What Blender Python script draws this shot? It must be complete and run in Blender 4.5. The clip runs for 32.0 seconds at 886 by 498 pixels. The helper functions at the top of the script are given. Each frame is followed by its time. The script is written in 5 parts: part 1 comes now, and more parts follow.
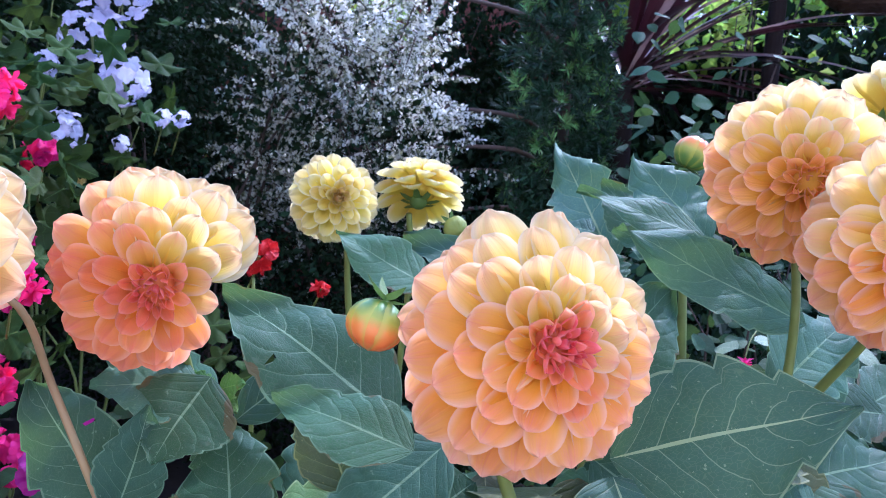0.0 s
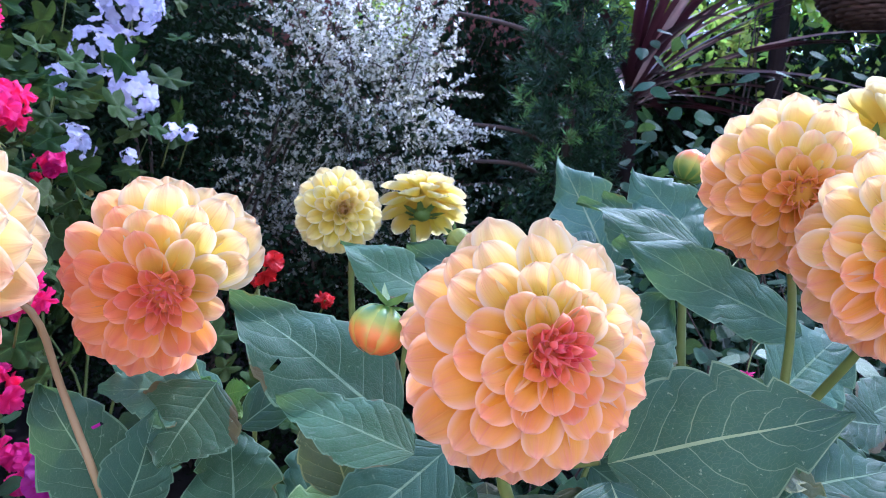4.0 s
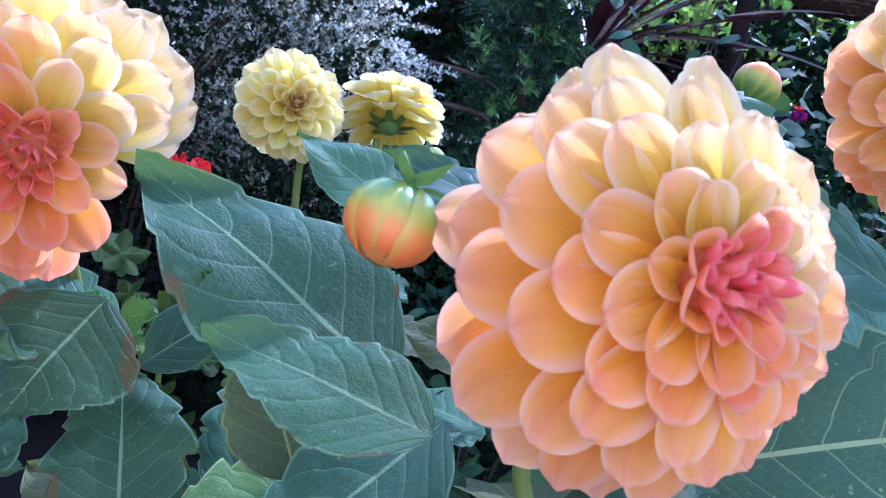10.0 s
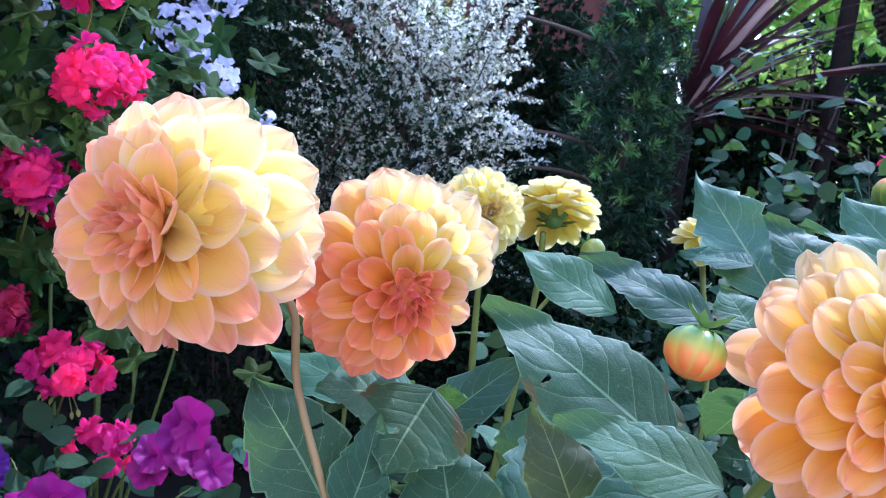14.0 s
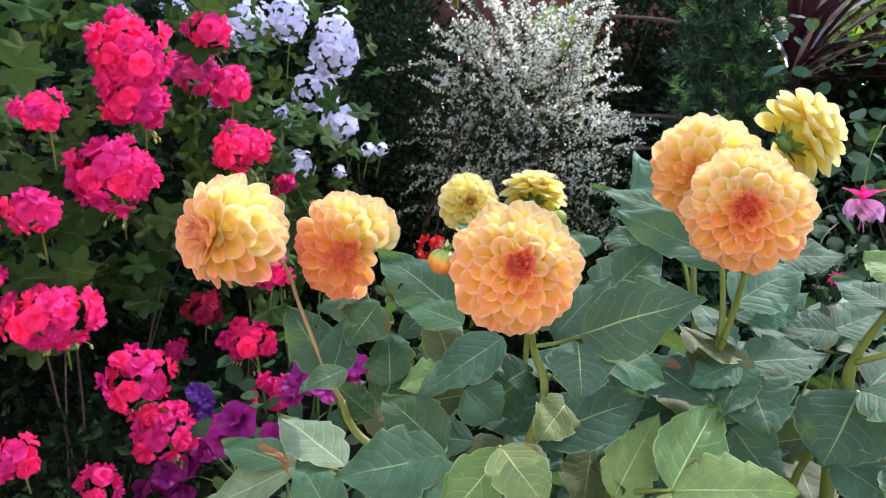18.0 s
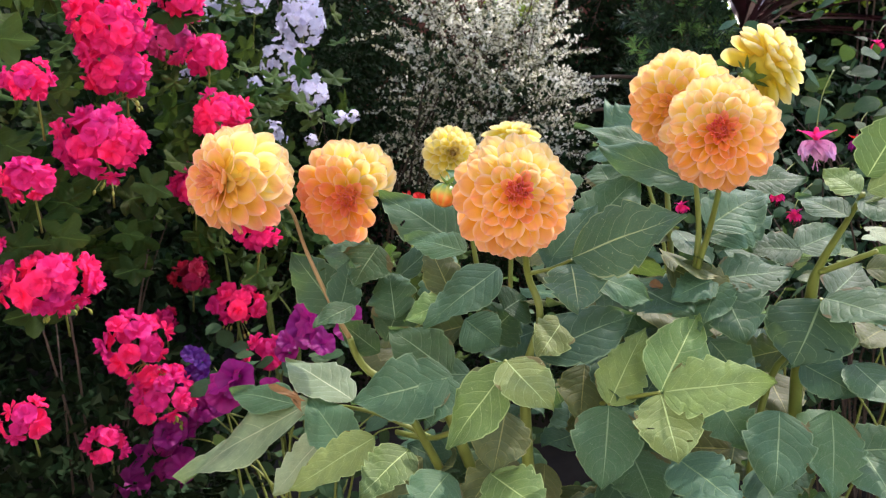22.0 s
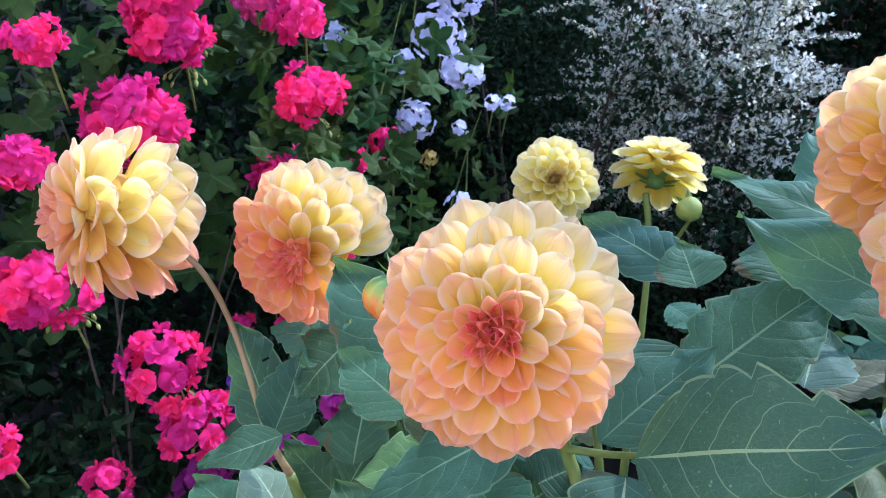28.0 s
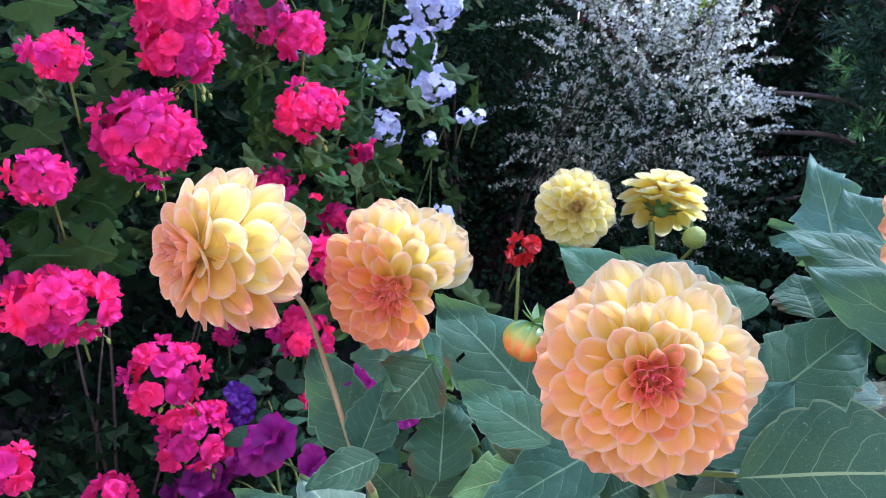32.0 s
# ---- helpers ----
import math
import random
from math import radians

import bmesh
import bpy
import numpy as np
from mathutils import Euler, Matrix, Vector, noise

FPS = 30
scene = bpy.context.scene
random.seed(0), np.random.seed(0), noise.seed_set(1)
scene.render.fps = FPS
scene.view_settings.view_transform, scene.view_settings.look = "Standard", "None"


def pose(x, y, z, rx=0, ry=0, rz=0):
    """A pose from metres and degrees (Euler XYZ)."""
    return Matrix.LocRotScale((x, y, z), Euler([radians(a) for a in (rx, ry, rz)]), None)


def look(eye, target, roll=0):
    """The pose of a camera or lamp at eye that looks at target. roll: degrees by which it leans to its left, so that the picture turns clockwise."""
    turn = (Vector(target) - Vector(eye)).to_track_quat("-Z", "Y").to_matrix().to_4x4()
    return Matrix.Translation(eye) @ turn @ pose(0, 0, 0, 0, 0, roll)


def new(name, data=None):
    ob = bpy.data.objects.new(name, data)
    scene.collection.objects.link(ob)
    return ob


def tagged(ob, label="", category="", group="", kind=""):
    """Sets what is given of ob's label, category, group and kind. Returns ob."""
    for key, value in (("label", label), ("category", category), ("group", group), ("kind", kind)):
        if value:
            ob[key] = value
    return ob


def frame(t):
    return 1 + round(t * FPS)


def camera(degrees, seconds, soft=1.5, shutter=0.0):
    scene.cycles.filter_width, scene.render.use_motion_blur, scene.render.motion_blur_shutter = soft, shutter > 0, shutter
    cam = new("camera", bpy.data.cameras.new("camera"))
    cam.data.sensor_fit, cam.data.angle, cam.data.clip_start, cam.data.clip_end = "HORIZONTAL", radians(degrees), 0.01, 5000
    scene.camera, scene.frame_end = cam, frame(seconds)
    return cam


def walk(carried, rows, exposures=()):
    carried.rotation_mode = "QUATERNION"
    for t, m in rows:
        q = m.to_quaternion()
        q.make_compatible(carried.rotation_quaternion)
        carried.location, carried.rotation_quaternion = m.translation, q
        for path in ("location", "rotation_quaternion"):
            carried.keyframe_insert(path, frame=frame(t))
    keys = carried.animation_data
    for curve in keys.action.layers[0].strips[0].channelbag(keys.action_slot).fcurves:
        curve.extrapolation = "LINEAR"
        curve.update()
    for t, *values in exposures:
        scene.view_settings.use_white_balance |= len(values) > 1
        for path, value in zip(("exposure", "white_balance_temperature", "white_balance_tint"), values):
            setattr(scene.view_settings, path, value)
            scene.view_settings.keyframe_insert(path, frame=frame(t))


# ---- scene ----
cam = camera(61.3, 32.0, soft=0.65)
PATH = [
    (0, (0.0377, 0.0566, 0.8241), (-0.1880, 2.0270, 0.5658), 3.31),
    (0.5, (0.0386, 0.0586, 0.8200), (-0.1865, 2.0290, 0.5614), 3.51),
    (1, (0.0323, 0.0621, 0.8114), (-0.1975, 2.0311, 0.5470), 3.57),
    (1.5, (0.0311, 0.0575, 0.8127), (-0.2041, 2.0265, 0.5531), 3.79),
    (2, (0.0342, 0.0569, 0.8152), (-0.2027, 2.0270, 0.5652), 3.99),
    (2.5, (0.0307, 0.0503, 0.8145), (-0.2003, 2.0229, 0.5787), 4.03),
    (3, (0.0371, 0.0498, 0.8184), (-0.1931, 2.0237, 0.5931), 3.87),
    (3.5, (0.0393, 0.0487, 0.8209), (-0.1972, 2.0224, 0.6013), 3.70),
    (5.5, (0.0432, 0.0493, 0.8243), (-0.1895, 2.0227, 0.5965), 3.09),
    (6, (0.0396, 0.0632, 0.8142), (-0.1548, 2.0391, 0.5733), 3.74),
    (6.5, (0.0393, 0.0814, 0.8201), (-0.1150, 2.0585, 0.5613), 4.65),
    (7, (0.0238, 0.0884, 0.8089), (-0.0914, 2.0666, 0.5380), 5.82),
    (7.5, (0.0169, 0.0870, 0.8025), (-0.0598, 2.0665, 0.5270), 7.01),
    (8, (0.0101, 0.0916, 0.8006), (-0.0383, 2.0708, 0.5168), 8.09),
    (8.5, (0.0045, 0.1066, 0.7924), (-0.0282, 2.0841, 0.4953), 8.94),
    (9, (-0.0006, 0.1323, 0.7888), (-0.0265, 2.1069, 0.4723), 9.11),
    (9.5, (-0.0038, 0.1477, 0.7855), (-0.0354, 2.1216, 0.4648), 9.54),
    (10, (-0.0023, 0.1589, 0.7815), (-0.0257, 2.1342, 0.4687), 9.94),
    (10.5, (-0.0050, 0.1642, 0.7823), (-0.0218, 2.1423, 0.4873), 10.24),
    (11, (-0.0165, 0.1600, 0.7902), (-0.0514, 2.1389, 0.5020), 9.64),
    (11.5, (-0.0373, 0.1405, 0.8012), (-0.1031, 2.1223, 0.5398), 10.17),
    (12, (-0.0642, 0.1277, 0.8070), (-0.1521, 2.1116, 0.5697), 10.78),
    (12.5, (-0.0892, 0.1250, 0.8140), (-0.2384, 2.1052, 0.5762), 10.31),
    (13, (-0.1082, 0.1101, 0.8157), (-0.2869, 2.0887, 0.5844), 10.21),
    (13.5, (-0.1044, 0.0859, 0.8096), (-0.2964, 2.0649, 0.5930), 8.99),
    (15.5, (0.0911, -0.0649, 0.8407), (-0.5415, 1.8180, 0.6070), 2.67),
    (16, (0.1215, -0.0997, 0.8502), (-0.6475, 1.7311, 0.6119), 1.42),
    (16.5, (0.1492, -0.1381, 0.8542), (-0.6922, 1.6603, 0.6139), 0.52),
    (17, (0.1796, -0.1666, 0.8505), (-0.6762, 1.6249, 0.6091), -0.31),
    (17.5, (0.1991, -0.1759, 0.8427), (-0.6256, 1.6296, 0.5972), -0.94),
    (18, (0.2007, -0.1898, 0.8394), (-0.5711, 1.6380, 0.5876), -1.22),
    (18.5, (0.1993, -0.2033, 0.8377), (-0.5246, 1.6434, 0.5820), -1.18),
    (19, (0.1886, -0.2144, 0.8404), (-0.5048, 1.6439, 0.5833), -0.94),
    (19.5, (0.1747, -0.2215, 0.8454), (-0.5074, 1.6408, 0.5872), -0.77),
    (20, (0.1693, -0.2290, 0.8441), (-0.5105, 1.6339, 0.5846), -0.98),
    (20.5, (0.1793, -0.2382, 0.8340), (-0.4948, 1.6255, 0.5652), -1.68),
    (21, (0.1873, -0.2449, 0.8171), (-0.4770, 1.6199, 0.5325), -2.55),
    (21.5, (0.1956, -0.2511, 0.8045), (-0.4656, 1.6123, 0.5035), -3.30),
    (22, (0.1871, -0.2476, 0.8119), (-0.4871, 1.6087, 0.4964), -3.57),
    (22.5, (0.1806, -0.2143, 0.8246), (-0.5339, 1.6251, 0.4989), -3.38),
    (23, (0.1871, -0.1680, 0.8318), (-0.5854, 1.6462, 0.4980), -2.80),
    (23.5, (0.1996, -0.1188, 0.8346), (-0.6433, 1.6621, 0.4912), -2.14),
    (24, (0.2060, -0.0813, 0.8399), (-0.6996, 1.6665, 0.4866), -1.61),
    (24.5, (0.2028, -0.0512, 0.8408), (-0.7538, 1.6684, 0.4830), -1.13),
    (25, (0.2015, -0.0253, 0.8362), (-0.7866, 1.6764, 0.4788), -0.90),
    (25.5, (0.2067, -0.0153, 0.8378), (-0.8034, 1.6749, 0.4872), -0.84),
    (27.5, (0.1941, 0.0895, 0.8343), (-0.9422, 1.6963, 0.4781), -0.03),
    (28, (0.1851, 0.0930, 0.8370), (-0.9962, 1.6655, 0.4741), 0.54),
    (28.5, (0.1771, 0.0906, 0.8347), (-1.0416, 1.6325, 0.4642), 0.78),
    (29, (0.1613, 0.1000, 0.8278), (-1.0822, 1.6192, 0.4464), 0.98),
    (29.5, (0.1487, 0.1261, 0.8171), (-1.1083, 1.6310, 0.4230), 0.90),
    (30, (0.1403, 0.1418, 0.8140), (-1.1110, 1.6498, 0.4138), 0.81),
    (30.5, (0.1431, 0.1296, 0.8309), (-1.0765, 1.6648, 0.4364), 0.92),
    (31, (0.1264, 0.0937, 0.8466), (-1.0309, 1.6784, 0.4597), 1.20),
    (31.5, (0.1186, 0.0495, 0.8658), (-0.9581, 1.6925, 0.4899), 1.76),
    (32, (0.1213, 0.0086, 0.8659), (-0.8769, 1.7019, 0.4965), 2.45),
]
walk(cam, [(t, look(eye, target, roll)) for t, eye, target, roll in PATH], [(0.0, 1.96, 4680.0, 27.0), (6.0, 1.96, 4680.0, 27.0), (9.0, 1.96, 4580.0, 26.0), (11.0, 1.96, 4230.0, 22.0), (13.5, 2.00, 4530.0, 19.0), (16.0, 2.07, 4880.0, 18.0), (18.5, 1.92, 5880.0, 13.0), (21.0, 1.92, 5780.0, 16.0), (22.0, 1.92, 6480.0, 16.0), (25.5, 1.87, 5030.0, 16.0), (28.0, 1.90, 4730.0, 16.0), (29.5, 1.88, 5080.0, 24.0), (30.0, 1.86, 4980.0, 24.0), (31.0, 1.88, 4730.0, 20.0), (32.0, 1.92, 4730.0, 20.0)])
cam.data.dof.use_dof, cam.data.dof.focus_distance, cam.data.dof.aperture_fstop = True, 0.33, 36.0

# ---- light ----
world = bpy.data.worlds.new("sky")
scene.world = world
world.use_nodes = True
wn = world.node_tree
sky = wn.nodes.new("ShaderNodeTexSky")
sky.sky_type, sky.sun_disc = "NISHITA", False
SUN_EL, SUN_AZ = 47.0, 28.0  # degrees; azimuth from +y towards +x
sky.sun_elevation, sky.sun_rotation = radians(SUN_EL), radians(SUN_AZ)
wn.links.new(sky.outputs[0], wn.nodes["Background"].inputs[0])
wn.nodes["Background"].inputs[1].default_value = 0.15
sun = new("sun", bpy.data.lights.new("sun", "SUN"))
sun.data.energy, sun.data.angle, sun.data.color = 1.42, radians(0.55), (1.0, 0.93, 0.82)
sun_dir = Vector((math.sin(radians(SUN_AZ)) * math.cos(radians(SUN_EL)), math.cos(radians(SUN_AZ)) * math.cos(radians(SUN_EL)), math.sin(radians(SUN_EL))))
sun.matrix_world = look(sun_dir * 10, (0, 0, 0))


# ---- materials ----
def material(name, rough=0.6, spec=0.4):
    m = bpy.data.materials.new(name)
    m.use_nodes = True
    b = m.node_tree.nodes["Principled BSDF"]
    b.inputs["Roughness"].default_value = rough
    b.inputs["Specular IOR Level"].default_value = spec
    return m, m.node_tree, b


def nd(tree, kind, **values):
    n = tree.nodes.new("ShaderNode" + kind)
    for k, v in values.items():
        if k == "op":
            n.operation = v
        elif k == "blend":
            n.data_type, n.blend_type = "RGBA", v
        else:
            n.inputs[k].default_value = v
    return n


def calc(tree, op, a, b=None, c=None):
    n = tree.nodes.new("ShaderNodeMath")
    n.operation = op
    for i, v in enumerate((a, b, c)):
        if v is None:
            continue
        if isinstance(v, (int, float)):
            n.inputs[i].default_value = v
        else:
            tree.links.new(v, n.inputs[i])
    return n.outputs[0]


def mixc(tree, fac, a, b, blend="MIX"):
    n = tree.nodes.new("ShaderNodeMix")
    n.data_type, n.blend_type = "RGBA", blend
    for i, v in ((0, fac), (6, a), (7, b)):
        if isinstance(v, (int, float)):
            n.inputs[i].default_value = v
        elif isinstance(v, tuple):
            n.inputs[i].default_value = (*v, 1)
        else:
            tree.links.new(v, n.inputs[i])
    return n.outputs[2]


def ramp(tree, fac, stops):
    n = tree.nodes.new("ShaderNodeValToRGB")
    e = n.color_ramp.elements
    while len(e) < len(stops):
        e.new(0.5)
    for el, (p, c) in zip(e, stops):
        el.position, el.color = p, (*c, 1)
    tree.links.new(fac, n.inputs[0])
    return n.outputs[0]


def noise_tex(tree, scale, detail=3.0, coord="Object"):
    c = tree.nodes.new("ShaderNodeTexCoord")
    n = nd(tree, "TexNoise", Scale=scale, Detail=detail)
    tree.links.new(c.outputs[coord], n.inputs["Vector"])
    return n.outputs[0]


def uv_of(tree, name):
    n = tree.nodes.new("ShaderNodeUVMap")
    n.uv_map = name
    s = tree.nodes.new("ShaderNodeSeparateXYZ")
    tree.links.new(n.outputs[0], s.inputs[0])
    return s.outputs[0], s.outputs[1]


def see_through(tree, b, colour, amount):
    """Lets part of the light through a thin leaf or petal."""
    t = tree.nodes.new("ShaderNodeBsdfTranslucent")
    mix = tree.nodes.new("ShaderNodeMixShader")
    mix.inputs[0].default_value = amount
    tree.links.new(colour, t.inputs[0])
    tree.links.new(b.outputs[0], mix.inputs[1])
    tree.links.new(t.outputs[0], mix.inputs[2])
    tree.links.new(mix.outputs[0], tree.nodes["Material Output"].inputs[0])


def bump(tree, b, height, strength, distance=0.001):
    n = nd(tree, "Bump", Strength=strength, Distance=distance)
    tree.links.new(height, n.inputs["Height"])
    tree.links.new(n.outputs[0], b.inputs["Normal"])


CREAM = (0.82, 0.71, 0.33)
PALE_YELLOW = (0.88, 0.69, 0.06)


def soft_step(tree, value, low, high):
    n = tree.nodes.new("ShaderNodeMapRange")
    n.interpolation_type = "SMOOTHSTEP"
    n.inputs["From Min"].default_value, n.inputs["From Max"].default_value = low, high
    tree.links.new(value, n.inputs["Value"])
    return n.outputs[0]


def petal_material(name, rings, tip, base, flush=(0.92, 0.34, 0.26), heart_rim=(0.97, 0.56, 0.48), thin=0.48, pale_base=PALE_YELLOW):
    """rings: colours from the heart of the bloom outwards; tip: the pale margin; base: the deep foot; flush: the pink that streaks the tip."""
    m, t, b = material(name, 0.48, 0.3)
    u, v = uv_of(t, "petal")
    f, pale = uv_of(t, "ring")
    rnd = t.nodes.new("ShaderNodeObjectInfo").outputs["Random"]
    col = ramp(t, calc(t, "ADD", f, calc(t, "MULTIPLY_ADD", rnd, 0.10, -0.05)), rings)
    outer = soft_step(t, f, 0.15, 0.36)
    # upper petals turn cream: light from above put into their colour
    lit_tint = calc(t, "MULTIPLY", pale, outer)
    col = mixc(t, calc(t, "MULTIPLY", lit_tint, 0.92), col, CREAM)
    side = calc(t, "ABSOLUTE", calc(t, "MULTIPLY_ADD", u, 2.0, -1.0))
    # the foot of the petal is deepest in the middle of its cup
    foot = calc(t, "MULTIPLY", soft_step(t, calc(t, "ADD", v, calc(t, "MULTIPLY", calc(t, "POWER", side, 2.0), 0.10)), 1.0, 0.62), calc(t, "MULTIPLY_ADD", outer, 0.45, 0.45))
    col = mixc(t, foot, col, mixc(t, lit_tint, base, pale_base))
    # veins that run along the petal and meet at its tip
    lines = t.nodes.new("ShaderNodeCombineXYZ")
    t.links.new(calc(t, "MULTIPLY", u, 22.0), lines.inputs[0])
    t.links.new(calc(t, "MULTIPLY", v, 1.3), lines.inputs[1])
    t.links.new(calc(t, "MULTIPLY", rnd, 30.0), lines.inputs[2])
    n = nd(t, "TexNoise", Scale=1.0, Detail=2.0)
    t.links.new(lines.outputs[0], n.inputs["Vector"])
    crease = soft_step(t, calc(t, "ABSOLUTE", calc(t, "SUBTRACT", calc(t, "FRACT", calc(t, "MULTIPLY_ADD", u, 4.0, 0.5)), 0.5)), 0.10, 0.0)
    late = soft_step(t, v, 0.55, 0.97)
    # pale margin, widest round the tip
    rim = calc(t, "MULTIPLY", soft_step(t, calc(t, "MAXIMUM", calc(t, "MULTIPLY", side, soft_step(t, v, 0.2, 0.6)), calc(t, "MULTIPLY", calc(t, "POWER", v, 5.0), 0.97)), 0.55, 1.0), calc(t, "MULTIPLY_ADD", outer, 0.27, 0.55))
    col = mixc(t, rim, col, mixc(t, outer, heart_rim, mixc(t, lit_tint, tip, (0.81, 0.73, 0.47))))
    # pink flush at the tip, streaked, stronger on some petals
    streak = calc(t, "MULTIPLY", calc(t, "MULTIPLY", late, calc(t, "MULTIPLY_ADD", side, -0.75, 1.0)), calc(t, "MULTIPLY_ADD", n.outputs[0], 1.2, calc(t, "MULTIPLY_ADD", rnd, 0.5, -0.36)))
    streak = calc(t, "MAXIMUM", streak, calc(t, "MULTIPLY", calc(t, "MULTIPLY", crease, late), 0.42))
    streak = calc(t, "MULTIPLY", calc(t, "MAXIMUM", streak, 0.0), calc(t, "MULTIPLY_ADD", calc(t, "MULTIPLY", lit_tint, f), -0.5, 0.95))
    col = mixc(t, streak, col, flush)
    hsv = nd(t, "HueSaturation")
    t.links.new(calc(t, "MULTIPLY_ADD", rnd, 0.02, 0.49), hsv.inputs["Hue"])
    t.links.new(calc(t, "MULTIPLY_ADD", rnd, 0.12, 0.90), hsv.inputs["Value"])
    t.links.new(col, hsv.inputs["Color"])
    t.links.new(hsv.outputs[0], b.inputs["Base Color"])
    bump(t, b, calc(t, "SUBTRACT", n.outputs[0], calc(t, "MULTIPLY", crease, 0.5)), 0.45, 0.0008)
    see_through(t, b, hsv.outputs[0], thin)
    return m


PEACH = petal_material("peach_petal", [(0.0, (0.97, 0.16, 0.17)), (0.13, (0.97, 0.20, 0.17)), (0.22, (0.97, 0.32, 0.10)), (0.34, (0.96, 0.42, 0.06)), (0.55, (0.96, 0.50, 0.07)), (0.8, (0.95, 0.52, 0.13)), (1.0, (0.94, 0.59, 0.22))], (0.95, 0.66, 0.45), (0.95, 0.52, 0.01), heart_rim=(0.98, 0.50, 0.42), thin=0.56)
CORAL = petal_material("coral_petal", [(0.0, (0.96, 0.28, 0.19)), (0.20, (0.95, 0.33, 0.14)), (0.40, (0.95, 0.39, 0.09)), (0.6, (0.95, 0.40, 0.12)), (1.0, (0.95, 0.38, 0.15))], (0.95, 0.54, 0.31), (0.94, 0.43, 0.02), (0.90, 0.25, 0.19), thin=0.54)
APRICOT = petal_material("apricot_petal", [(0.0, (0.92, 0.52, 0.07)), (0.4, (0.93, 0.51, 0.07)), (0.7, (0.94, 0.52, 0.10)), (1.0, (0.94, 0.45, 0.12))], (0.93, 0.60, 0.32), (0.93, 0.52, 0.02))
BLUSH = petal_material("blush_petal", [(0.0, (0.95, 0.40, 0.15)), (0.4, (0.95, 0.47, 0.12)), (0.66, (0.95, 0.39, 0.21)), (1.0, (0.94, 0.36, 0.27))], (0.95, 0.64, 0.44), (0.95, 0.60, 0.07), thin=0.44, pale_base=(0.92, 0.76, 0.18))
LEMON = petal_material("lemon_petal", [(0.0, (0.84, 0.52, 0.16)), (0.25, (0.85, 0.71, 0.16)), (0.6, (0.86, 0.75, 0.24)), (1.0, (0.86, 0.78, 0.34))], (0.87, 0.81, 0.50), (0.82, 0.66, 0.06), (0.87, 0.72, 0.36), (0.88, 0.72, 0.34))


def leaf_material(name, colour, vein, rough=0.56, veins=7.0, thin=0.22, lit=(0.22, 0.36, 0.06), spec=0.20, blotch=(0.056, 0.098, 0.058)):
    m, t, b = material(name, rough, spec)
    u, v = uv_of(t, "leaf")
    rnd = t.nodes.new("ShaderNodeObjectInfo").outputs["Random"]
    a = calc(t, "ABSOLUTE", calc(t, "MULTIPLY_ADD", u, 2.0, -1.0))
    wob = noise_tex(t, 5.0, 2.0, "UV")
    s = calc(t, "SUBTRACT", calc(t, "MULTIPLY", v, veins), calc(t, "MULTIPLY", a, calc(t, "MULTIPLY_ADD", a, 0.7, 1.6)))
    s = calc(t, "ADD", s, calc(t, "MULTIPLY", wob, 0.22))
    near = calc(t, "ABSOLUTE", calc(t, "SUBTRACT", calc(t, "FRACT", s), 0.5))
    side = calc(t, "MULTIPLY", soft_step(t, near, 0.032, 0.004), calc(t, "MULTIPLY_ADD", a, -0.35, 0.72))
    mid = calc(t, "LESS_THAN", a, calc(t, "MULTIPLY_ADD", v, -0.027, 0.035))
    line = calc(t, "MAXIMUM", side, mid)
    line = calc(t, "MAXIMUM", line, calc(t, "MULTIPLY", calc(t, "GREATER_THAN", a, 0.955), 0.55))
    vor = nd(t, "TexVoronoi", Scale=34.0)
    vor.feature = "DISTANCE_TO_EDGE"
    uvn = t.nodes.new("ShaderNodeUVMap")
    uvn.uv_map = "leaf"
    t.links.new(uvn.outputs[0], vor.inputs["Vector"])
    net = calc(t, "SMOOTH_MIN", vor.outputs["Distance"], 0.12, 0.05)
    stain = noise_tex(t, 60.0, 4.0)
    col = mixc(t, calc(t, "MULTIPLY", stain, 0.8), colour, blotch)
    col = mixc(t, calc(t, "MULTIPLY", calc(t, "LESS_THAN", vor.outputs["Distance"], 0.035), 0.17), col, vein)
    hsv = nd(t, "HueSaturation")
    t.links.new(calc(t, "MULTIPLY_ADD", rnd, 0.07, 0.455), hsv.inputs["Hue"])
    t.links.new(calc(t, "MULTIPLY_ADD", calc(t, "FRACT", calc(t, "MULTIPLY", rnd, 7.3)), 0.75, 0.70), hsv.inputs["Value"])
    t.links.new(col, hsv.inputs["Color"])
    col = mixc(t, calc(t, "MULTIPLY", line, 0.9), hsv.outputs[0], vein)
    t.links.new(col, b.inputs["Base Color"])
    # browned patches along the margin of some leaves
    brown = calc(t, "MULTIPLY", calc(t, "GREATER_THAN", calc(t, "ADD", noise_tex(t, 42.0, 5.0), calc(t, "MULTIPLY", calc(t, "SUBTRACT", a, 1.0), 0.5)), calc(t, "MULTIPLY_ADD", rnd, 0.2, 0.50)), 0.8)
    col = mixc(t, brown, col, (0.11, 0.065, 0.025))
    specks = calc(t, "MULTIPLY", calc(t, "GREATER_THAN", noise_tex(t, 420.0, 1.0), 0.735), 0.5)
    col = mixc(t, specks, col, vein)
    t.links.new(col, b.inputs["Base Color"])
    rough_n = calc(t, "MULTIPLY_ADD", stain, 0.42, rough - 0.24)
    t.links.new(rough_n, b.inputs["Roughness"])
    h = calc(t, "ADD", calc(t, "MULTIPLY", net, 0.35), calc(t, "MULTIPLY", calc(t, "SMOOTH_MIN", near, 0.2, 0.12), 0.8))
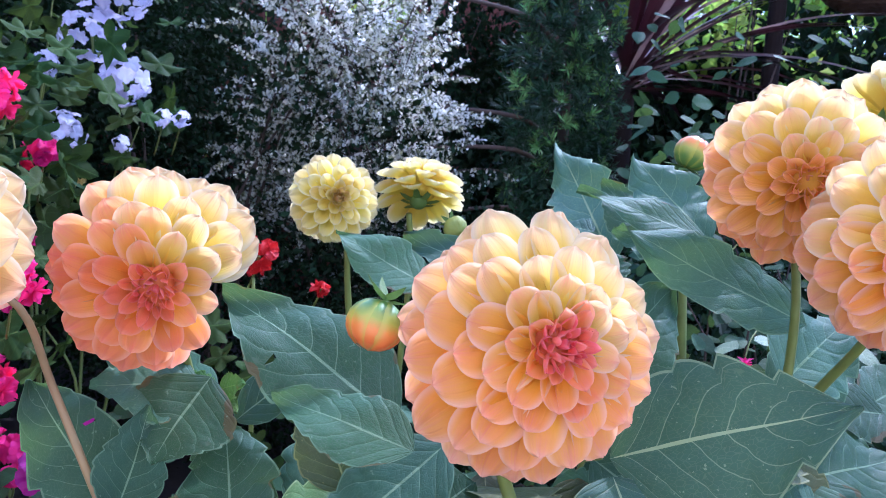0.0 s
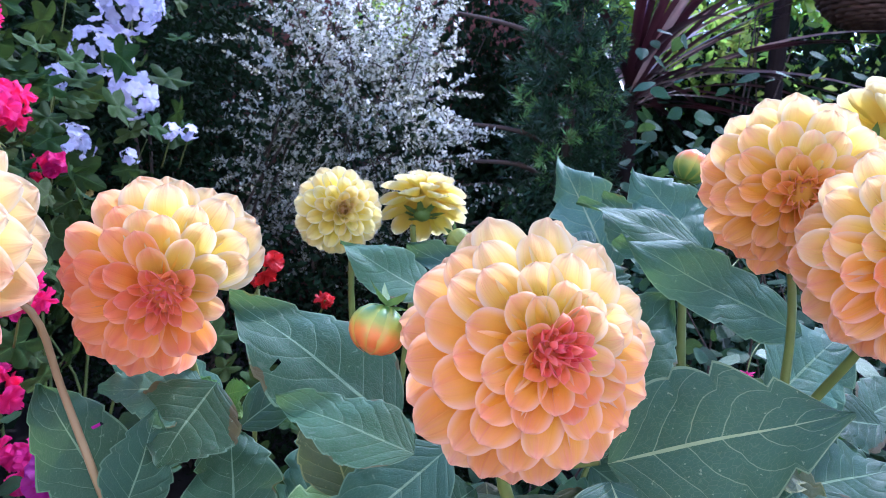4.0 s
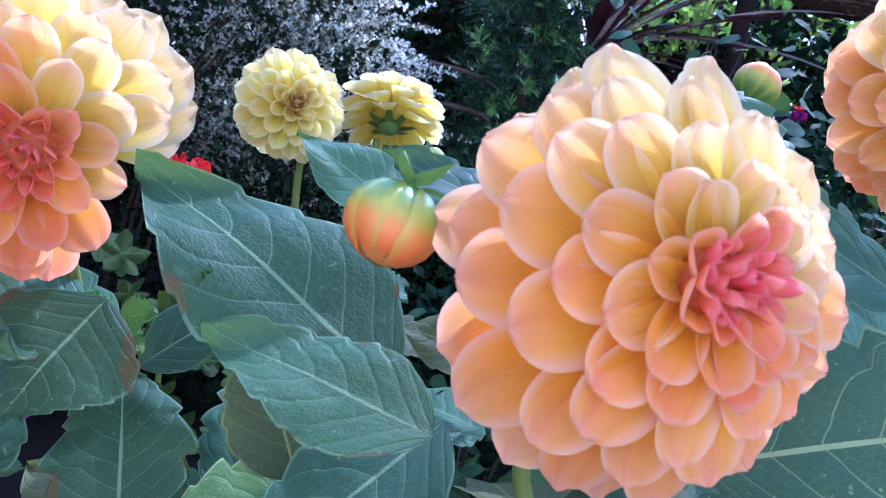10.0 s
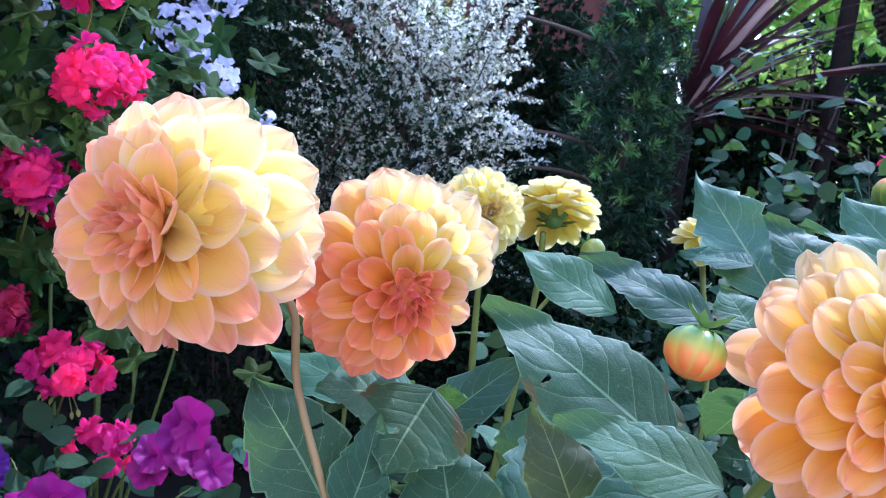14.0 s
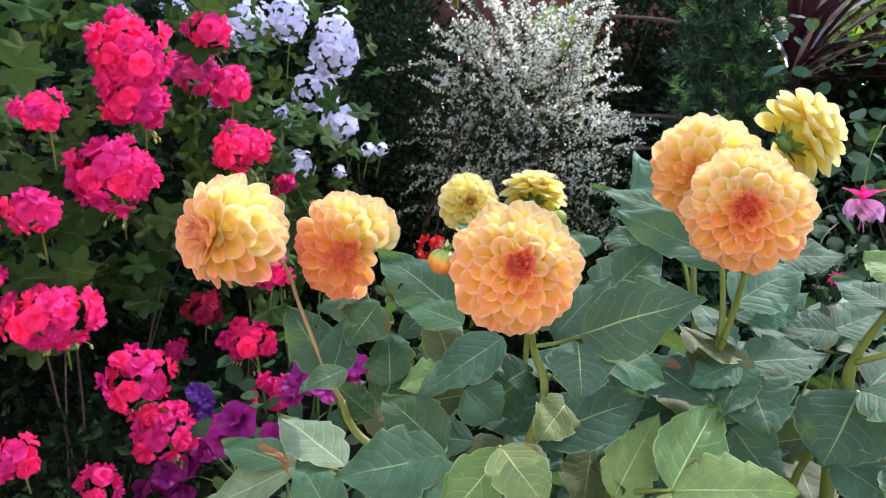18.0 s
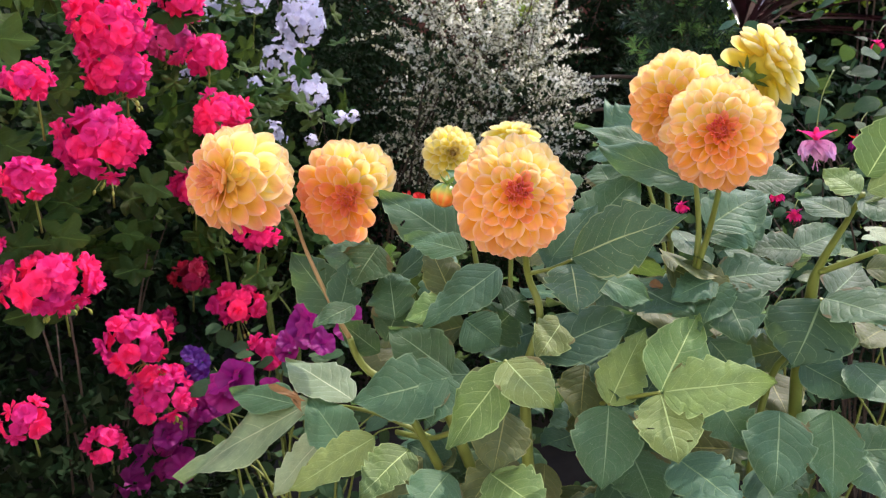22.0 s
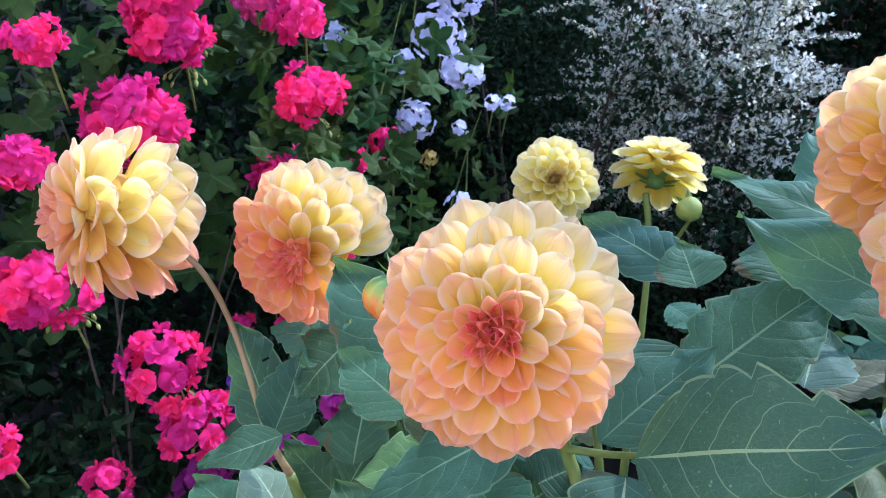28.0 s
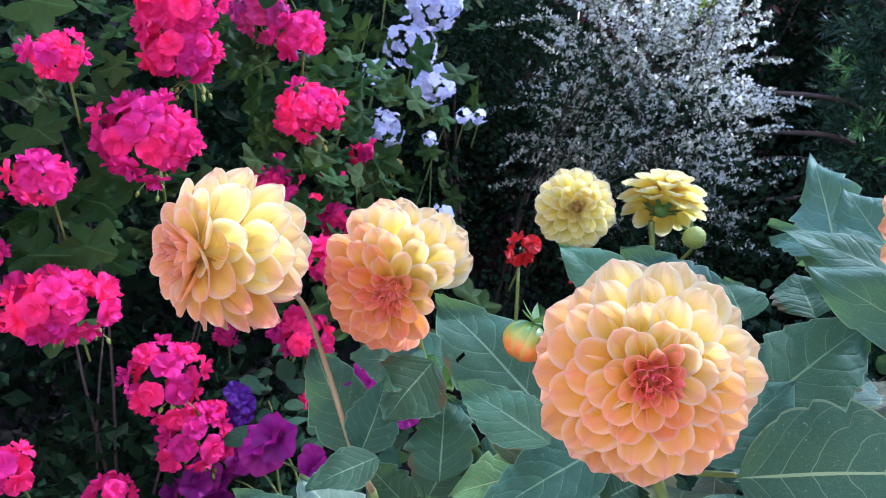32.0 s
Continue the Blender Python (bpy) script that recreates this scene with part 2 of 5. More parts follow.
    h = calc(t, "ADD", h, calc(t, "MULTIPLY", wob, 0.5))
    bump(t, b, h, 0.9, 0.0019)
    through_colour = mixc(t, 0.75, col, lit)
    see_through(t, b, through_colour, thin)
    return m


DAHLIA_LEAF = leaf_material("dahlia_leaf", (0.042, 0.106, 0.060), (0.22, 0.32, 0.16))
# brighter copy of the leaf: sunlight, and some young growth, in its colour
SUNNY_LEAF = leaf_material("dahlia_leaf_sunny", (0.17, 0.27, 0.07), (0.46, 0.58, 0.24))
# lighter copy of the same leaf, half lit by its colour
MID_LEAF = leaf_material("dahlia_leaf_half_lit", (0.078, 0.162, 0.086), (0.36, 0.42, 0.19))
OLIVE_LEAF = leaf_material("olive_leaf", (0.10, 0.092, 0.026), (0.30, 0.30, 0.10))
# palest copy: the glare of direct sun put into the colour
PALE_LEAF = leaf_material("sunstruck_leaf", (0.30, 0.37, 0.20), (0.50, 0.56, 0.34), spec=0.4)
FRESH_LEAF = leaf_material("fresh_leaf", (0.14, 0.30, 0.03), (0.22, 0.40, 0.08))
IVY_LEAF = leaf_material("pelargonium_leaf", (0.023, 0.048, 0.008), (0.07, 0.12, 0.025), 0.65, 4.0, 0.12, spec=0.06, blotch=(0.027, 0.047, 0.014))
FUCHSIA_LEAF = leaf_material("fuchsia_leaf", (0.018, 0.054, 0.020), (0.05, 0.10, 0.04), 0.6, 6.0, 0.15, spec=0.08)


def plain(name, colour, rough=0.6, dark=None, scale=40.0, thin=0.0, spec=0.4, island=False, relief=0.3, vary=False):
    m, t, b = material(name, rough, spec)
    f = noise_tex(t, scale, 4.0)
    col = mixc(t, f, dark or tuple(0.6 * c for c in colour), colour)
    if island:
        g = t.nodes.new("ShaderNodeNewGeometry")
        hsv = nd(t, "HueSaturation")
        t.links.new(calc(t, "MULTIPLY_ADD", g.outputs["Random Per Island"], 0.8, 0.6), hsv.inputs["Value"])
        t.links.new(calc(t, "MULTIPLY_ADD", g.outputs["Random Per Island"], 0.06, 0.47), hsv.inputs["Hue"])
        t.links.new(col, hsv.inputs["Color"])
        col = hsv.outputs[0]
    if vary:
        rnd = t.nodes.new("ShaderNodeObjectInfo").outputs["Random"]
        hsv = nd(t, "HueSaturation")
        t.links.new(calc(t, "MULTIPLY_ADD", rnd, 0.03, 0.485), hsv.inputs["Hue"])
        t.links.new(calc(t, "MULTIPLY_ADD", rnd, 0.4, 0.85), hsv.inputs["Value"])
        t.links.new(col, hsv.inputs["Color"])
        col = hsv.outputs[0]
    t.links.new(col, b.inputs["Base Color"])
    if relief:
        bump(t, b, f, relief, 0.002)
    if thin:
        see_through(t, b, col, thin)
    return m


STEM = plain("green_stem", (0.22, 0.26, 0.05), 0.5, (0.13, 0.15, 0.03), 60)
RED_STEM = plain("reddish_stem", (0.34, 0.18, 0.09), 0.5, (0.27, 0.21, 0.07), 18)
CALYX = plain("calyx_green", (0.16, 0.26, 0.05), 0.5, (0.10, 0.18, 0.04), 90, 0.2)
def bud_material():
    """Green at the crown, flaming to orange towards the tip."""
    m, t, b = material("bud_scales", 0.35, 0.5)
    c = t.nodes.new("ShaderNodeTexCoord")
    s = t.nodes.new("ShaderNodeSeparateXYZ")
    t.links.new(c.outputs["Object"], s.inputs[0])
    n = noise_tex(t, 3.0, 3.0)
    f = calc(t, "ADD", calc(t, "MULTIPLY_ADD", s.outputs[1], 0.5, 0.34), calc(t, "MULTIPLY", n, 0.2))
    edge = calc(t, "ABSOLUTE", calc(t, "ARCTAN2", s.outputs[0], s.outputs[2]))
    col = ramp(t, f, [(0.16, (0.14, 0.26, 0.05)), (0.38, (0.40, 0.40, 0.05)), (0.56, (0.80, 0.26, 0.04)), (0.8, (0.80, 0.17, 0.03)), (1.0, (0.80, 0.34, 0.04))])
    col = mixc(t, calc(t, "MULTIPLY", calc(t, "SMOOTH_MIN", calc(t, "POWER", calc(t, "MULTIPLY", edge, 2.6), 3.0), 1.0, 0.2), 0.5), col, (0.50, 0.46, 0.05))
    t.links.new(col, b.inputs["Base Color"])
    see_through(t, b, col, 0.08)
    return m


BUD = bud_material()
GREEN_BUD = plain("green_bud", (0.42, 0.42, 0.08), 0.45, (0.22, 0.30, 0.05), 60, 0.15)
PINK = plain("pink_floret", (0.95, 0.058, 0.34), 0.5, (0.78, 0.018, 0.16), 90, 0.45, 0.2, vary=True)
ROSE = plain("rose_floret", (0.82, 0.10, 0.38), 0.55, (0.66, 0.04, 0.24), 120, 0.35, 0.2, vary=True)
CRIMSON = plain("crimson_floret", (0.50, 0.02, 0.07), 0.55, (0.28, 0.008, 0.03), 90, 0.3, 0.2, vary=True)
LILAC = plain("white_floret", (0.80, 0.78, 0.90), 0.6, (0.64, 0.61, 0.80), 120, 0.35, 0.2, vary=True)
LILAC_PINK = plain("lilac_pink_petal", (0.90, 0.50, 0.74), 0.55, (0.80, 0.36, 0.62), 90, 0.35, 0.2)
PURPLE = plain("purple_petunia", (0.38, 0.012, 0.23), 0.5, (0.16, 0.004, 0.11), 60, 0.25, 0.3, vary=True)
VIOLET = plain("violet_petunia", (0.10, 0.015, 0.24), 0.5, (0.05, 0.004, 0.12), 60, 0.25, 0.3, vary=True)
RED = plain("red_floret", (0.75, 0.02, 0.015), 0.5, (0.5, 0.01, 0.01), 80, 0.3)
SOIL = plain("soil", (0.034, 0.024, 0.017), 0.95, (0.012, 0.009, 0.007), 22, relief=1.0)
BARK = plain("bark", (0.10, 0.065, 0.045), 0.85, (0.04, 0.026, 0.02), 25, relief=0.8)
# near-black: deep shade is put into this leaf colour
SHADED_LEAF = plain("shaded_leaf", (0.018, 0.033, 0.012), 0.7, (0.007, 0.013, 0.005), 8, 0.10, 0.06, True, 0)


def silver_material():
    """Small waxy leaves, most dull grey-green; the almost white ones are painted sun glints."""
    m, t, b = material("glint_leaf", 0.12, 1.0)
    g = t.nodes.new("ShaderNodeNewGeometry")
    # the last stops put sparkle into the colour of random leaves
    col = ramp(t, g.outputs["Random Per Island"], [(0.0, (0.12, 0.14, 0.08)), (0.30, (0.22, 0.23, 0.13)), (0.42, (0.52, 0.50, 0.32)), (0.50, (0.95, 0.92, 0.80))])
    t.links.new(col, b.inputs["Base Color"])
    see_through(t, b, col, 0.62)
    return m


SILVER = silver_material()
YEW = plain("yew_needle", (0.036, 0.080, 0.032), 0.4, (0.014, 0.035, 0.014), 8, 0.1, 0.3, True, 0)
YEW_TIP = plain("yew_young_needle", (0.20, 0.34, 0.09), 0.45, (0.11, 0.21, 0.05), 8, 0.2, 0.4, True, 0)
CORDYLINE = plain("cordyline_blade", (0.085, 0.022, 0.028), 0.3, (0.03, 0.009, 0.012), 12, 0.15, 0.6)
# pale copy of the blade, with the sun's glint in its colour
PALE_BLADE = plain("glint_blade", (0.62, 0.46, 0.40), 0.35, (0.34, 0.20, 0.18), 12, 0.2, 0.6)
BRICK = plain("brick_red_fence", (0.19, 0.06, 0.04), 0.85, (0.09, 0.028, 0.02), 14)
# sunlight is put into this bright yellow-green leaf colour
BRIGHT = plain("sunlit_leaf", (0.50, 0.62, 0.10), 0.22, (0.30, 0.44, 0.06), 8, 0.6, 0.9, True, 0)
POST = plain("dark_post", (0.026, 0.018, 0.015), 0.85, (0.012, 0.008, 0.007), 30, spec=0.08)
WICKER = plain("wicker", (0.10, 0.052, 0.03), 0.8, (0.05, 0.026, 0.016), 60)
WHITE_GLAZE = plain("white_glaze", (0.78, 0.77, 0.74), 0.35, (0.70, 0.69, 0.66), 10)
STONE = plain("bounce_paving", (0.60, 0.55, 0.48), 0.85, (0.28, 0.27, 0.25), 18)
STRAW = plain("dry_flower", (0.62, 0.46, 0.10), 0.7, (0.40, 0.26, 0.06), 80, 0.3)
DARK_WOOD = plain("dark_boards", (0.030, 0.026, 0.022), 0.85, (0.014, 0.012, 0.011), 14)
# pale, so that the added near wall throws light back
BOUNCE_CREAM = plain("bounce_cream", (0.86, 0.80, 0.70), 0.9, (0.80, 0.74, 0.65), 6)
WITHERED = plain("withered_leaf", (0.34, 0.19, 0.08), 0.8, (0.16, 0.08, 0.035), 90, 0.2, relief=0.8)
BUSH = plain("bush_leaf", (0.028, 0.060, 0.023), 0.55, (0.011, 0.028, 0.011), 8, 0.2, 0.2, True, 0)


# ---- mesh helpers ----
def mesh_of(name, verts, faces, mat, uvs=None, ring=None, smooth=True):
    me = bpy.data.meshes.new(name)
    me.from_pydata([tuple(v) for v in verts], [], faces)
    me.materials.append(mat)
    if smooth:
        me.polygons.foreach_set("use_smooth", [True] * len(me.polygons))
    if uvs is not None:
        layer_name, coords = uvs
        idx = np.empty(len(me.loops), int)
        me.loops.foreach_get("vertex_index", idx)
        lay = me.uv_layers.new(name=layer_name)
        lay.data.foreach_set("uv", np.asarray(coords, float)[idx].ravel())
        if ring is not None:
            lay = me.uv_layers.new(name="ring")
            lay.data.foreach_set("uv", np.tile([ring, 0.0], len(me.loops)))
    return me


def child(name, data, parent, m=None, label=""):
    ob = new(name, data)
    ob.parent = parent
    if m is not None:
        ob.matrix_basis = m
    return tagged(ob, label)


def part(name, bm, mat, parent, label=""):
    me = bpy.data.meshes.new(name)
    bm.to_mesh(me)
    bm.free()
    me.materials.append(mat)
    me.polygons.foreach_set("use_smooth", [True] * len(me.polygons))
    return child(name, me, parent, label=label)


def thing(name, at, label, category, group="", kind=""):
    ob = new(name)
    ob.empty_display_size = 0.05
    ob.location = at
    return tagged(ob, label, category, group, kind)


def grid_faces(nu, nv):
    return [(j * nu + i, j * nu + i + 1, (j + 1) * nu + i + 1, (j + 1) * nu + i) for j in range(nv - 1) for i in range(nu - 1)]


def frame_of(origin, along, up):
    """A pose at origin whose y axis runs along and whose z axis leans to up."""
    y = Vector(along).normalized()
    z = Vector(up) - y * Vector(up).dot(y)
    if z.length < 1e-5:
        z = y.orthogonal()
    z.normalize()
    x = y.cross(z)
    m = Matrix((x, y, z)).transposed().to_4x4()
    m.translation = origin
    return m


def tube(points, radii, sides=8, bends=5):
    """Verts and faces of a tapering stem through the points, rounded between them."""
    pts = [Vector(p) for p in points]
    line, rad = [], []
    for i in range(len(pts) - 1):
        p0, p1, p2, p3 = pts[max(i - 1, 0)], pts[i], pts[i + 1], pts[min(i + 2, len(pts) - 1)]
        for k in range(bends):
            s = k / bends
            line.append(0.5 * ((2 * p1) + (p2 - p0) * s + (2 * p0 - 5 * p1 + 4 * p2 - p3) * s * s + (3 * p1 - p0 - 3 * p2 + p3) * s ** 3))
            rad.append(radii[i] + (radii[i + 1] - radii[i]) * s)
    line.append(pts[-1])
    rad.append(radii[-1])
    verts, faces = [], []
    for i, (p, r) in enumerate(zip(line, rad)):
        d = line[min(i + 1, len(line) - 1)] - line[max(i - 1, 0)]
        d.normalize()
        a = d.cross(Vector((0.3, 1, 0.2))).normalized()
        b = d.cross(a)
        verts += [p + r * (math.cos(2 * math.pi * k / sides) * a + math.sin(2 * math.pi * k / sides) * b) for k in range(sides)]
    for i in range(len(line) - 1):
        for k in range(sides):
            k2 = (k + 1) % sides
            faces.append((i * sides + k, i * sides + k2, (i + 1) * sides + k2, (i + 1) * sides + k))
    faces.append(tuple(range(sides))[::-1])
    faces.append(tuple(range((len(line) - 1) * sides, len(line) * sides)))
    return verts, faces


def stem(parent, points, radii, mat=None, name="stem", label=""):
    off = parent.matrix_basis.translation
    v, f = tube([Vector(p) - off for p in points], radii)
    return child(name, mesh_of(name, v, f, mat or STEM), parent, label=label)


# ---- dahlia blooms ----
def petal_mesh(name, f, mat, roll, bend, curl, seed, pale=0.0, point=0.25, blunt=2.6):
    """A cupped petal of length 1 and width 1: its sides rolled up by roll, its tip lifted by curl and drawn out by point; f is its ring."""
    rng = random.Random(seed)
    nu, nv = 13, 15
    verts, uvs = [], []
    twist, sway, dent = rng.uniform(-0.15, 0.15), rng.uniform(-0.05, 0.05), rng.uniform(0.0, 6.0)
    for j in range(nv):
        v = 1 - (1 - j / (nv - 1)) ** 1.7
        w = 0.26 + 0.74 * math.sin(math.pi * 0.5 * min(1.0, v / 0.66)) ** 1.5
        if v > 0.66:
            s = (v - 0.66) / 0.34
            w *= (1 - point) * max(0.0, 1 - s ** blunt) ** 0.5 + point * (1 - s ** 1.3)
        w = max(w, 0.10) * 0.5
        # the sides stand up along the claw and open out towards the tip
        psi = roll * (1.30 - 0.50 * v)
        tip = max(0.0, (v - 0.6) / 0.4) ** 2
        for i in range(nu):
            u = -1 + 2 * i / (nu - 1)
            x = w * math.sin(u * psi) / psi
            z = w * (1 - math.cos(u * psi)) / psi
            z += bend * v * v + curl * tip * (1 - 0.35 * u * u)
            # two shallow furrows and a keel that run to the tip
            z += (0.030 * math.exp(-((abs(u) - 0.45) * 5) ** 2) - 0.030 * math.exp(-(u * 5) ** 2)) * v
            z += 0.016 * math.sin(6 * v + 3 * u + dent) * v * abs(u)
            verts.append((x + twist * v * z + sway * v * v, v + 0.012 * (1 - abs(u)) * (v > 0.97), z))
            uvs.append((0.5 + 0.5 * u, v))
    me = mesh_of(name, verts, grid_faces(nu, nv), mat, ("petal", uvs), f)
    me.uv_layers["ring"].data.foreach_set("uv", np.tile([f, pale], len(me.loops)))
    return me


PETALS = {}
HEART = 27.0  # degrees from the axis taken up by the small petals of the heart
CORE = 0.26  # their share of all petals


def petals_of(mat, form):
    """The shared petal shapes of a colour and form: rings from the heart outwards, four tints of each, two shapes."""
    key = (mat.name, form)
    if key not in PETALS:
        rings = []
        n = 10
        for k in range(n):
            f = k / (n - 1)
            if form == "pointed":
                roll, bend, curl, point = max(0.75, 1.9 - 2.2 * max(0.0, f - 0.1) ** 0.7), 0.16 - 0.42 * f, 0.04 + 0.16 * f, 0.42
            elif form == "ball":
                roll, bend, curl, point = max(0.62, 2.1 - 3.2 * max(0.0, f - 0.12) ** 0.75), 0.14 - 0.50 * min(1, f / 0.5) * (1 - 0.35 * f), 0.05 + 0.30 * f, 0.05
            else:
                roll, bend, curl, point = max(0.9, 1.7 - 1.0 * f ** 0.6), 0.26 - 0.48 * f, 0.18, 0.22
            rings.append([[petal_mesh("petal", f, mat, roll, bend, curl, 11 * k + s, pale, point, 5.0 - 2.6 * f ** 0.5) for s in range(3)] for pale in (0.0, 0.33, 0.67, 1.0)])
        PETALS[key] = rings
    return PETALS[key]


def bloom(parent, centre, facing, radius, mat, count=105, flat=0.62, spread=118.0, form="ball", seed=1, size=1.0, label="", start=0.0, spin=0.0, lit_from=(0.2, 0.0, 1.0), lean_out=26.0, gap=None, ruffled=0.14, tones=(-0.2, 0.15, 0.5)):
    """A double bloom: petals in a spiral round the axis that faces the given way; those on its lit side are painted
    palest.
    gap: a direction and an angle within which the outer petals have dropped."""
    rng = random.Random(seed)
    off = parent.matrix_basis.translation
    face = Vector(facing).normalized()
    axes = frame_of(Vector(centre) - off, face.cross(Vector((0.13, 0.2, 1))).cross(face) if abs(face.z) < 0.95 else (1, 0, 0), face)
    bm = bmesh.new()
    bmesh.ops.create_uvsphere(bm, u_segments=16, v_segments=10, radius=radius * (0.36 if form == "loose" else 0.48))
    bmesh.ops.scale(bm, verts=bm.verts, vec=(1, 1, flat * 0.9))
    bmesh.ops.translate(bm, verts=bm.verts, vec=(0, 0, radius * flat * 0.10))
    body = part("bloom", bm, mat, parent, label)
    for lay, uv in (("petal", (0.5, 0.6)), ("ring", (0.4, 0.3))):
        body.data.uv_layers.new(name=lay).data.foreach_set("uv", np.tile(uv, len(body.data.loops)))
    bm = bmesh.new()
    bmesh.ops.create_uvsphere(bm, u_segments=12, v_segments=8, radius=radius * (0.12 if form == "loose" else 0.20))
    bmesh.ops.scale(bm, verts=bm.verts, vec=(1, 1, 0.45))
    bmesh.ops.translate(bm, verts=bm.verts, vec=(0, 0, radius * (flat * 0.88 - 0.12)))
    part("heart", bm, mat, body)
    body.matrix_basis = axes
    rings = petals_of(mat, form)
    turn = axes.to_3x3()
    high = Vector(lit_from).normalized()
    for i in range(count):
        f = start + (1 - start) * (i + 0.5) / count
        g = max(0.0, (f - CORE) / (1 - CORE))
        theta = radians(HEART * (f / CORE) ** 0.62 if f < CORE else HEART + (spread - HEART) * g ** 0.86) + rng.uniform(-0.05, 0.05)
        phi = i * 2.399963 + rng.uniform(-0.12, 0.12) + spin
        r = radius / math.sqrt((math.cos(theta) / (flat if theta < math.pi / 2 else 0.9)) ** 2 + math.sin(theta) ** 2)
        r *= rng.uniform(0.95, 1.03)
        d = Vector((math.sin(theta) * math.cos(phi), math.sin(theta) * math.sin(phi), math.cos(theta)))
        inner = Vector((-math.cos(theta) * math.cos(phi), -math.cos(theta) * math.sin(phi), math.sin(theta)))
        if gap and f > 0.45 and (turn @ d).angle(Vector(gap[0])) < radians(gap[1]):
            continue
        # petals turned to the light get the paler painted tints
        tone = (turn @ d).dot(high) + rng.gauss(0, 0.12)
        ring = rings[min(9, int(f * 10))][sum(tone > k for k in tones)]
        p = child("petal", rng.choice(ring), body)
        wide = radius * (0.105 + 0.115 * f / CORE if f < CORE else 0.27 + 0.23 * g ** 0.7) * size * rng.uniform(0.92, 1.10)
        # the tips of the middle rows lean outwards and show their faces
        open_ = radians(lean_out) * max(0.0, math.sin(math.pi * min(1.0, max(0.0, (f - 0.12) / 0.88)) ** 0.75)) ** 0.8
        length = r * (0.88 - 0.04 * f - 0.16 * open_)
        along = d * math.cos(open_) - inner * (math.sin(open_) + rng.uniform(-0.5, 0.45) * ruffled)
        faced = inner * math.cos(open_) + d * math.sin(open_)
        tip_at = d * r * (1.02 + 0.02 * max(0.0, 1 - f / CORE) + rng.uniform(-0.05, 0.04) * (f < CORE))
        m = frame_of(tip_at - along * length, along, faced + Vector((rng.uniform(-ruffled, ruffled), rng.uniform(-ruffled, ruffled), 0)))
        p.matrix_basis = m @ Matrix.Diagonal((wide, length, wide, 1))
    # the green calyx behind, with bracts that hug the outer petals
    back = -0.30 * flat if form == "loose" else -0.43 * flat
    bm = bmesh.new()
    bmesh.ops.create_uvsphere(bm, u_segments=12, v_segments=8, radius=radius * 0.20)
    bmesh.ops.scale(bm, verts=bm.verts, vec=(1, 1, 0.8))
    bmesh.ops.translate(bm, verts=bm.verts, vec=(0, 0, radius * back))
    part("calyx", bm, CALYX, body)
    v = [(0, 0, 0), (-.16, .35, .03), (0, .4, 0), (.16, .35, .03), (-.12, .75, .03), (0, .8, 0), (.12, .75, .03), (0, 1.05, 0.05)]
    bract = mesh_of("bract", v, [(0, 2, 1), (0, 3, 2), (1, 2, 5, 4), (2, 3, 6, 5), (4, 5, 7), (5, 6, 7)], CALYX)
    for k in range(8):
        a = 2 * math.pi * k / 8 + 0.3
        d = Vector((math.cos(a), math.sin(a), 0.25 + 0.15 * (k % 3)))
        child("bract", bract, body, frame_of(Vector((0.12 * d.x, 0.12 * d.y, back - 0.04)) * radius, d, (0, 0, -1)) @ Matrix.Diagonal((radius * .5, radius * .38, radius * .5, 1)))
    return body


def bud(parent, centre, axis, radius, mat=None, seed=3, label=""):
    """A closed bud: overlapping scales round a flattened ball, with green bracts at its foot."""
    off = parent.matrix_basis.translation
    nu, nv = 9, 9
    verts = []
    for j in range(nv):
        v = j / (nv - 1)
        for i in range(nu):
            u = -1 + 2 * i / (nu - 1)
            w = 0.62 * math.sin(math.pi * min(0.98, 0.12 + 0.86 * v)) ** 0.8
            th = math.pi * (0.10 + 0.86 * v)
            ph = u * w
            rr = 1.03 - 0.09 * u * u
            verts.append((rr * math.sin(th) * math.sin(ph), -0.9 * math.cos(th), rr * math.sin(th) * math.cos(ph)))
    scale_me = mesh_of("bud_scale", verts, grid_faces(nu, nv), mat or BUD)
    bm = bmesh.new()
    bmesh.ops.create_uvsphere(bm, u_segments=12, v_segments=8, radius=0.93)
    body = part("bud", bm, mat or BUD, parent, label)
    body.matrix_basis = frame_of(Vector(centre) - off, axis, (0.2, -1, 0.3)) @ Matrix.Diagonal((radius,) * 3 + (1,))
    for k in range(9):
        s = 1.0 + 0.03 * (k % 3)
        child("bud_scale", scale_me, body, pose(0, 0, 0, 0, 40 * k * 1.0, 0) @ Matrix.Diagonal((s, s, s, 1)))
    v = [(0, 0, 0), (-.2, .3, .05), (0, .35, 0), (.2, .3, .05), (-.14, .7, .02), (0, .75, -.03), (.14, .7, .02), (0, 1.1, 0.05)]
    br = mesh_of("bract", v, [(0, 2, 1), (0, 3, 2), (1, 2, 5, 4), (2, 3, 6, 5), (4, 5, 7), (5, 6, 7)], CALYX)
    rng = random.Random(seed)
    for k in range(6):
        a = 1.05 * k
        d = Vector((math.cos(a), rng.uniform(-1.1, 0.4), math.sin(a)))
        child("bract", br, body, frame_of(Vector((0, -0.88, 0)), d, (0, -1, 0.01)) @ Matrix.Diagonal((1.1, 1.15, 1, 1)))
    return body


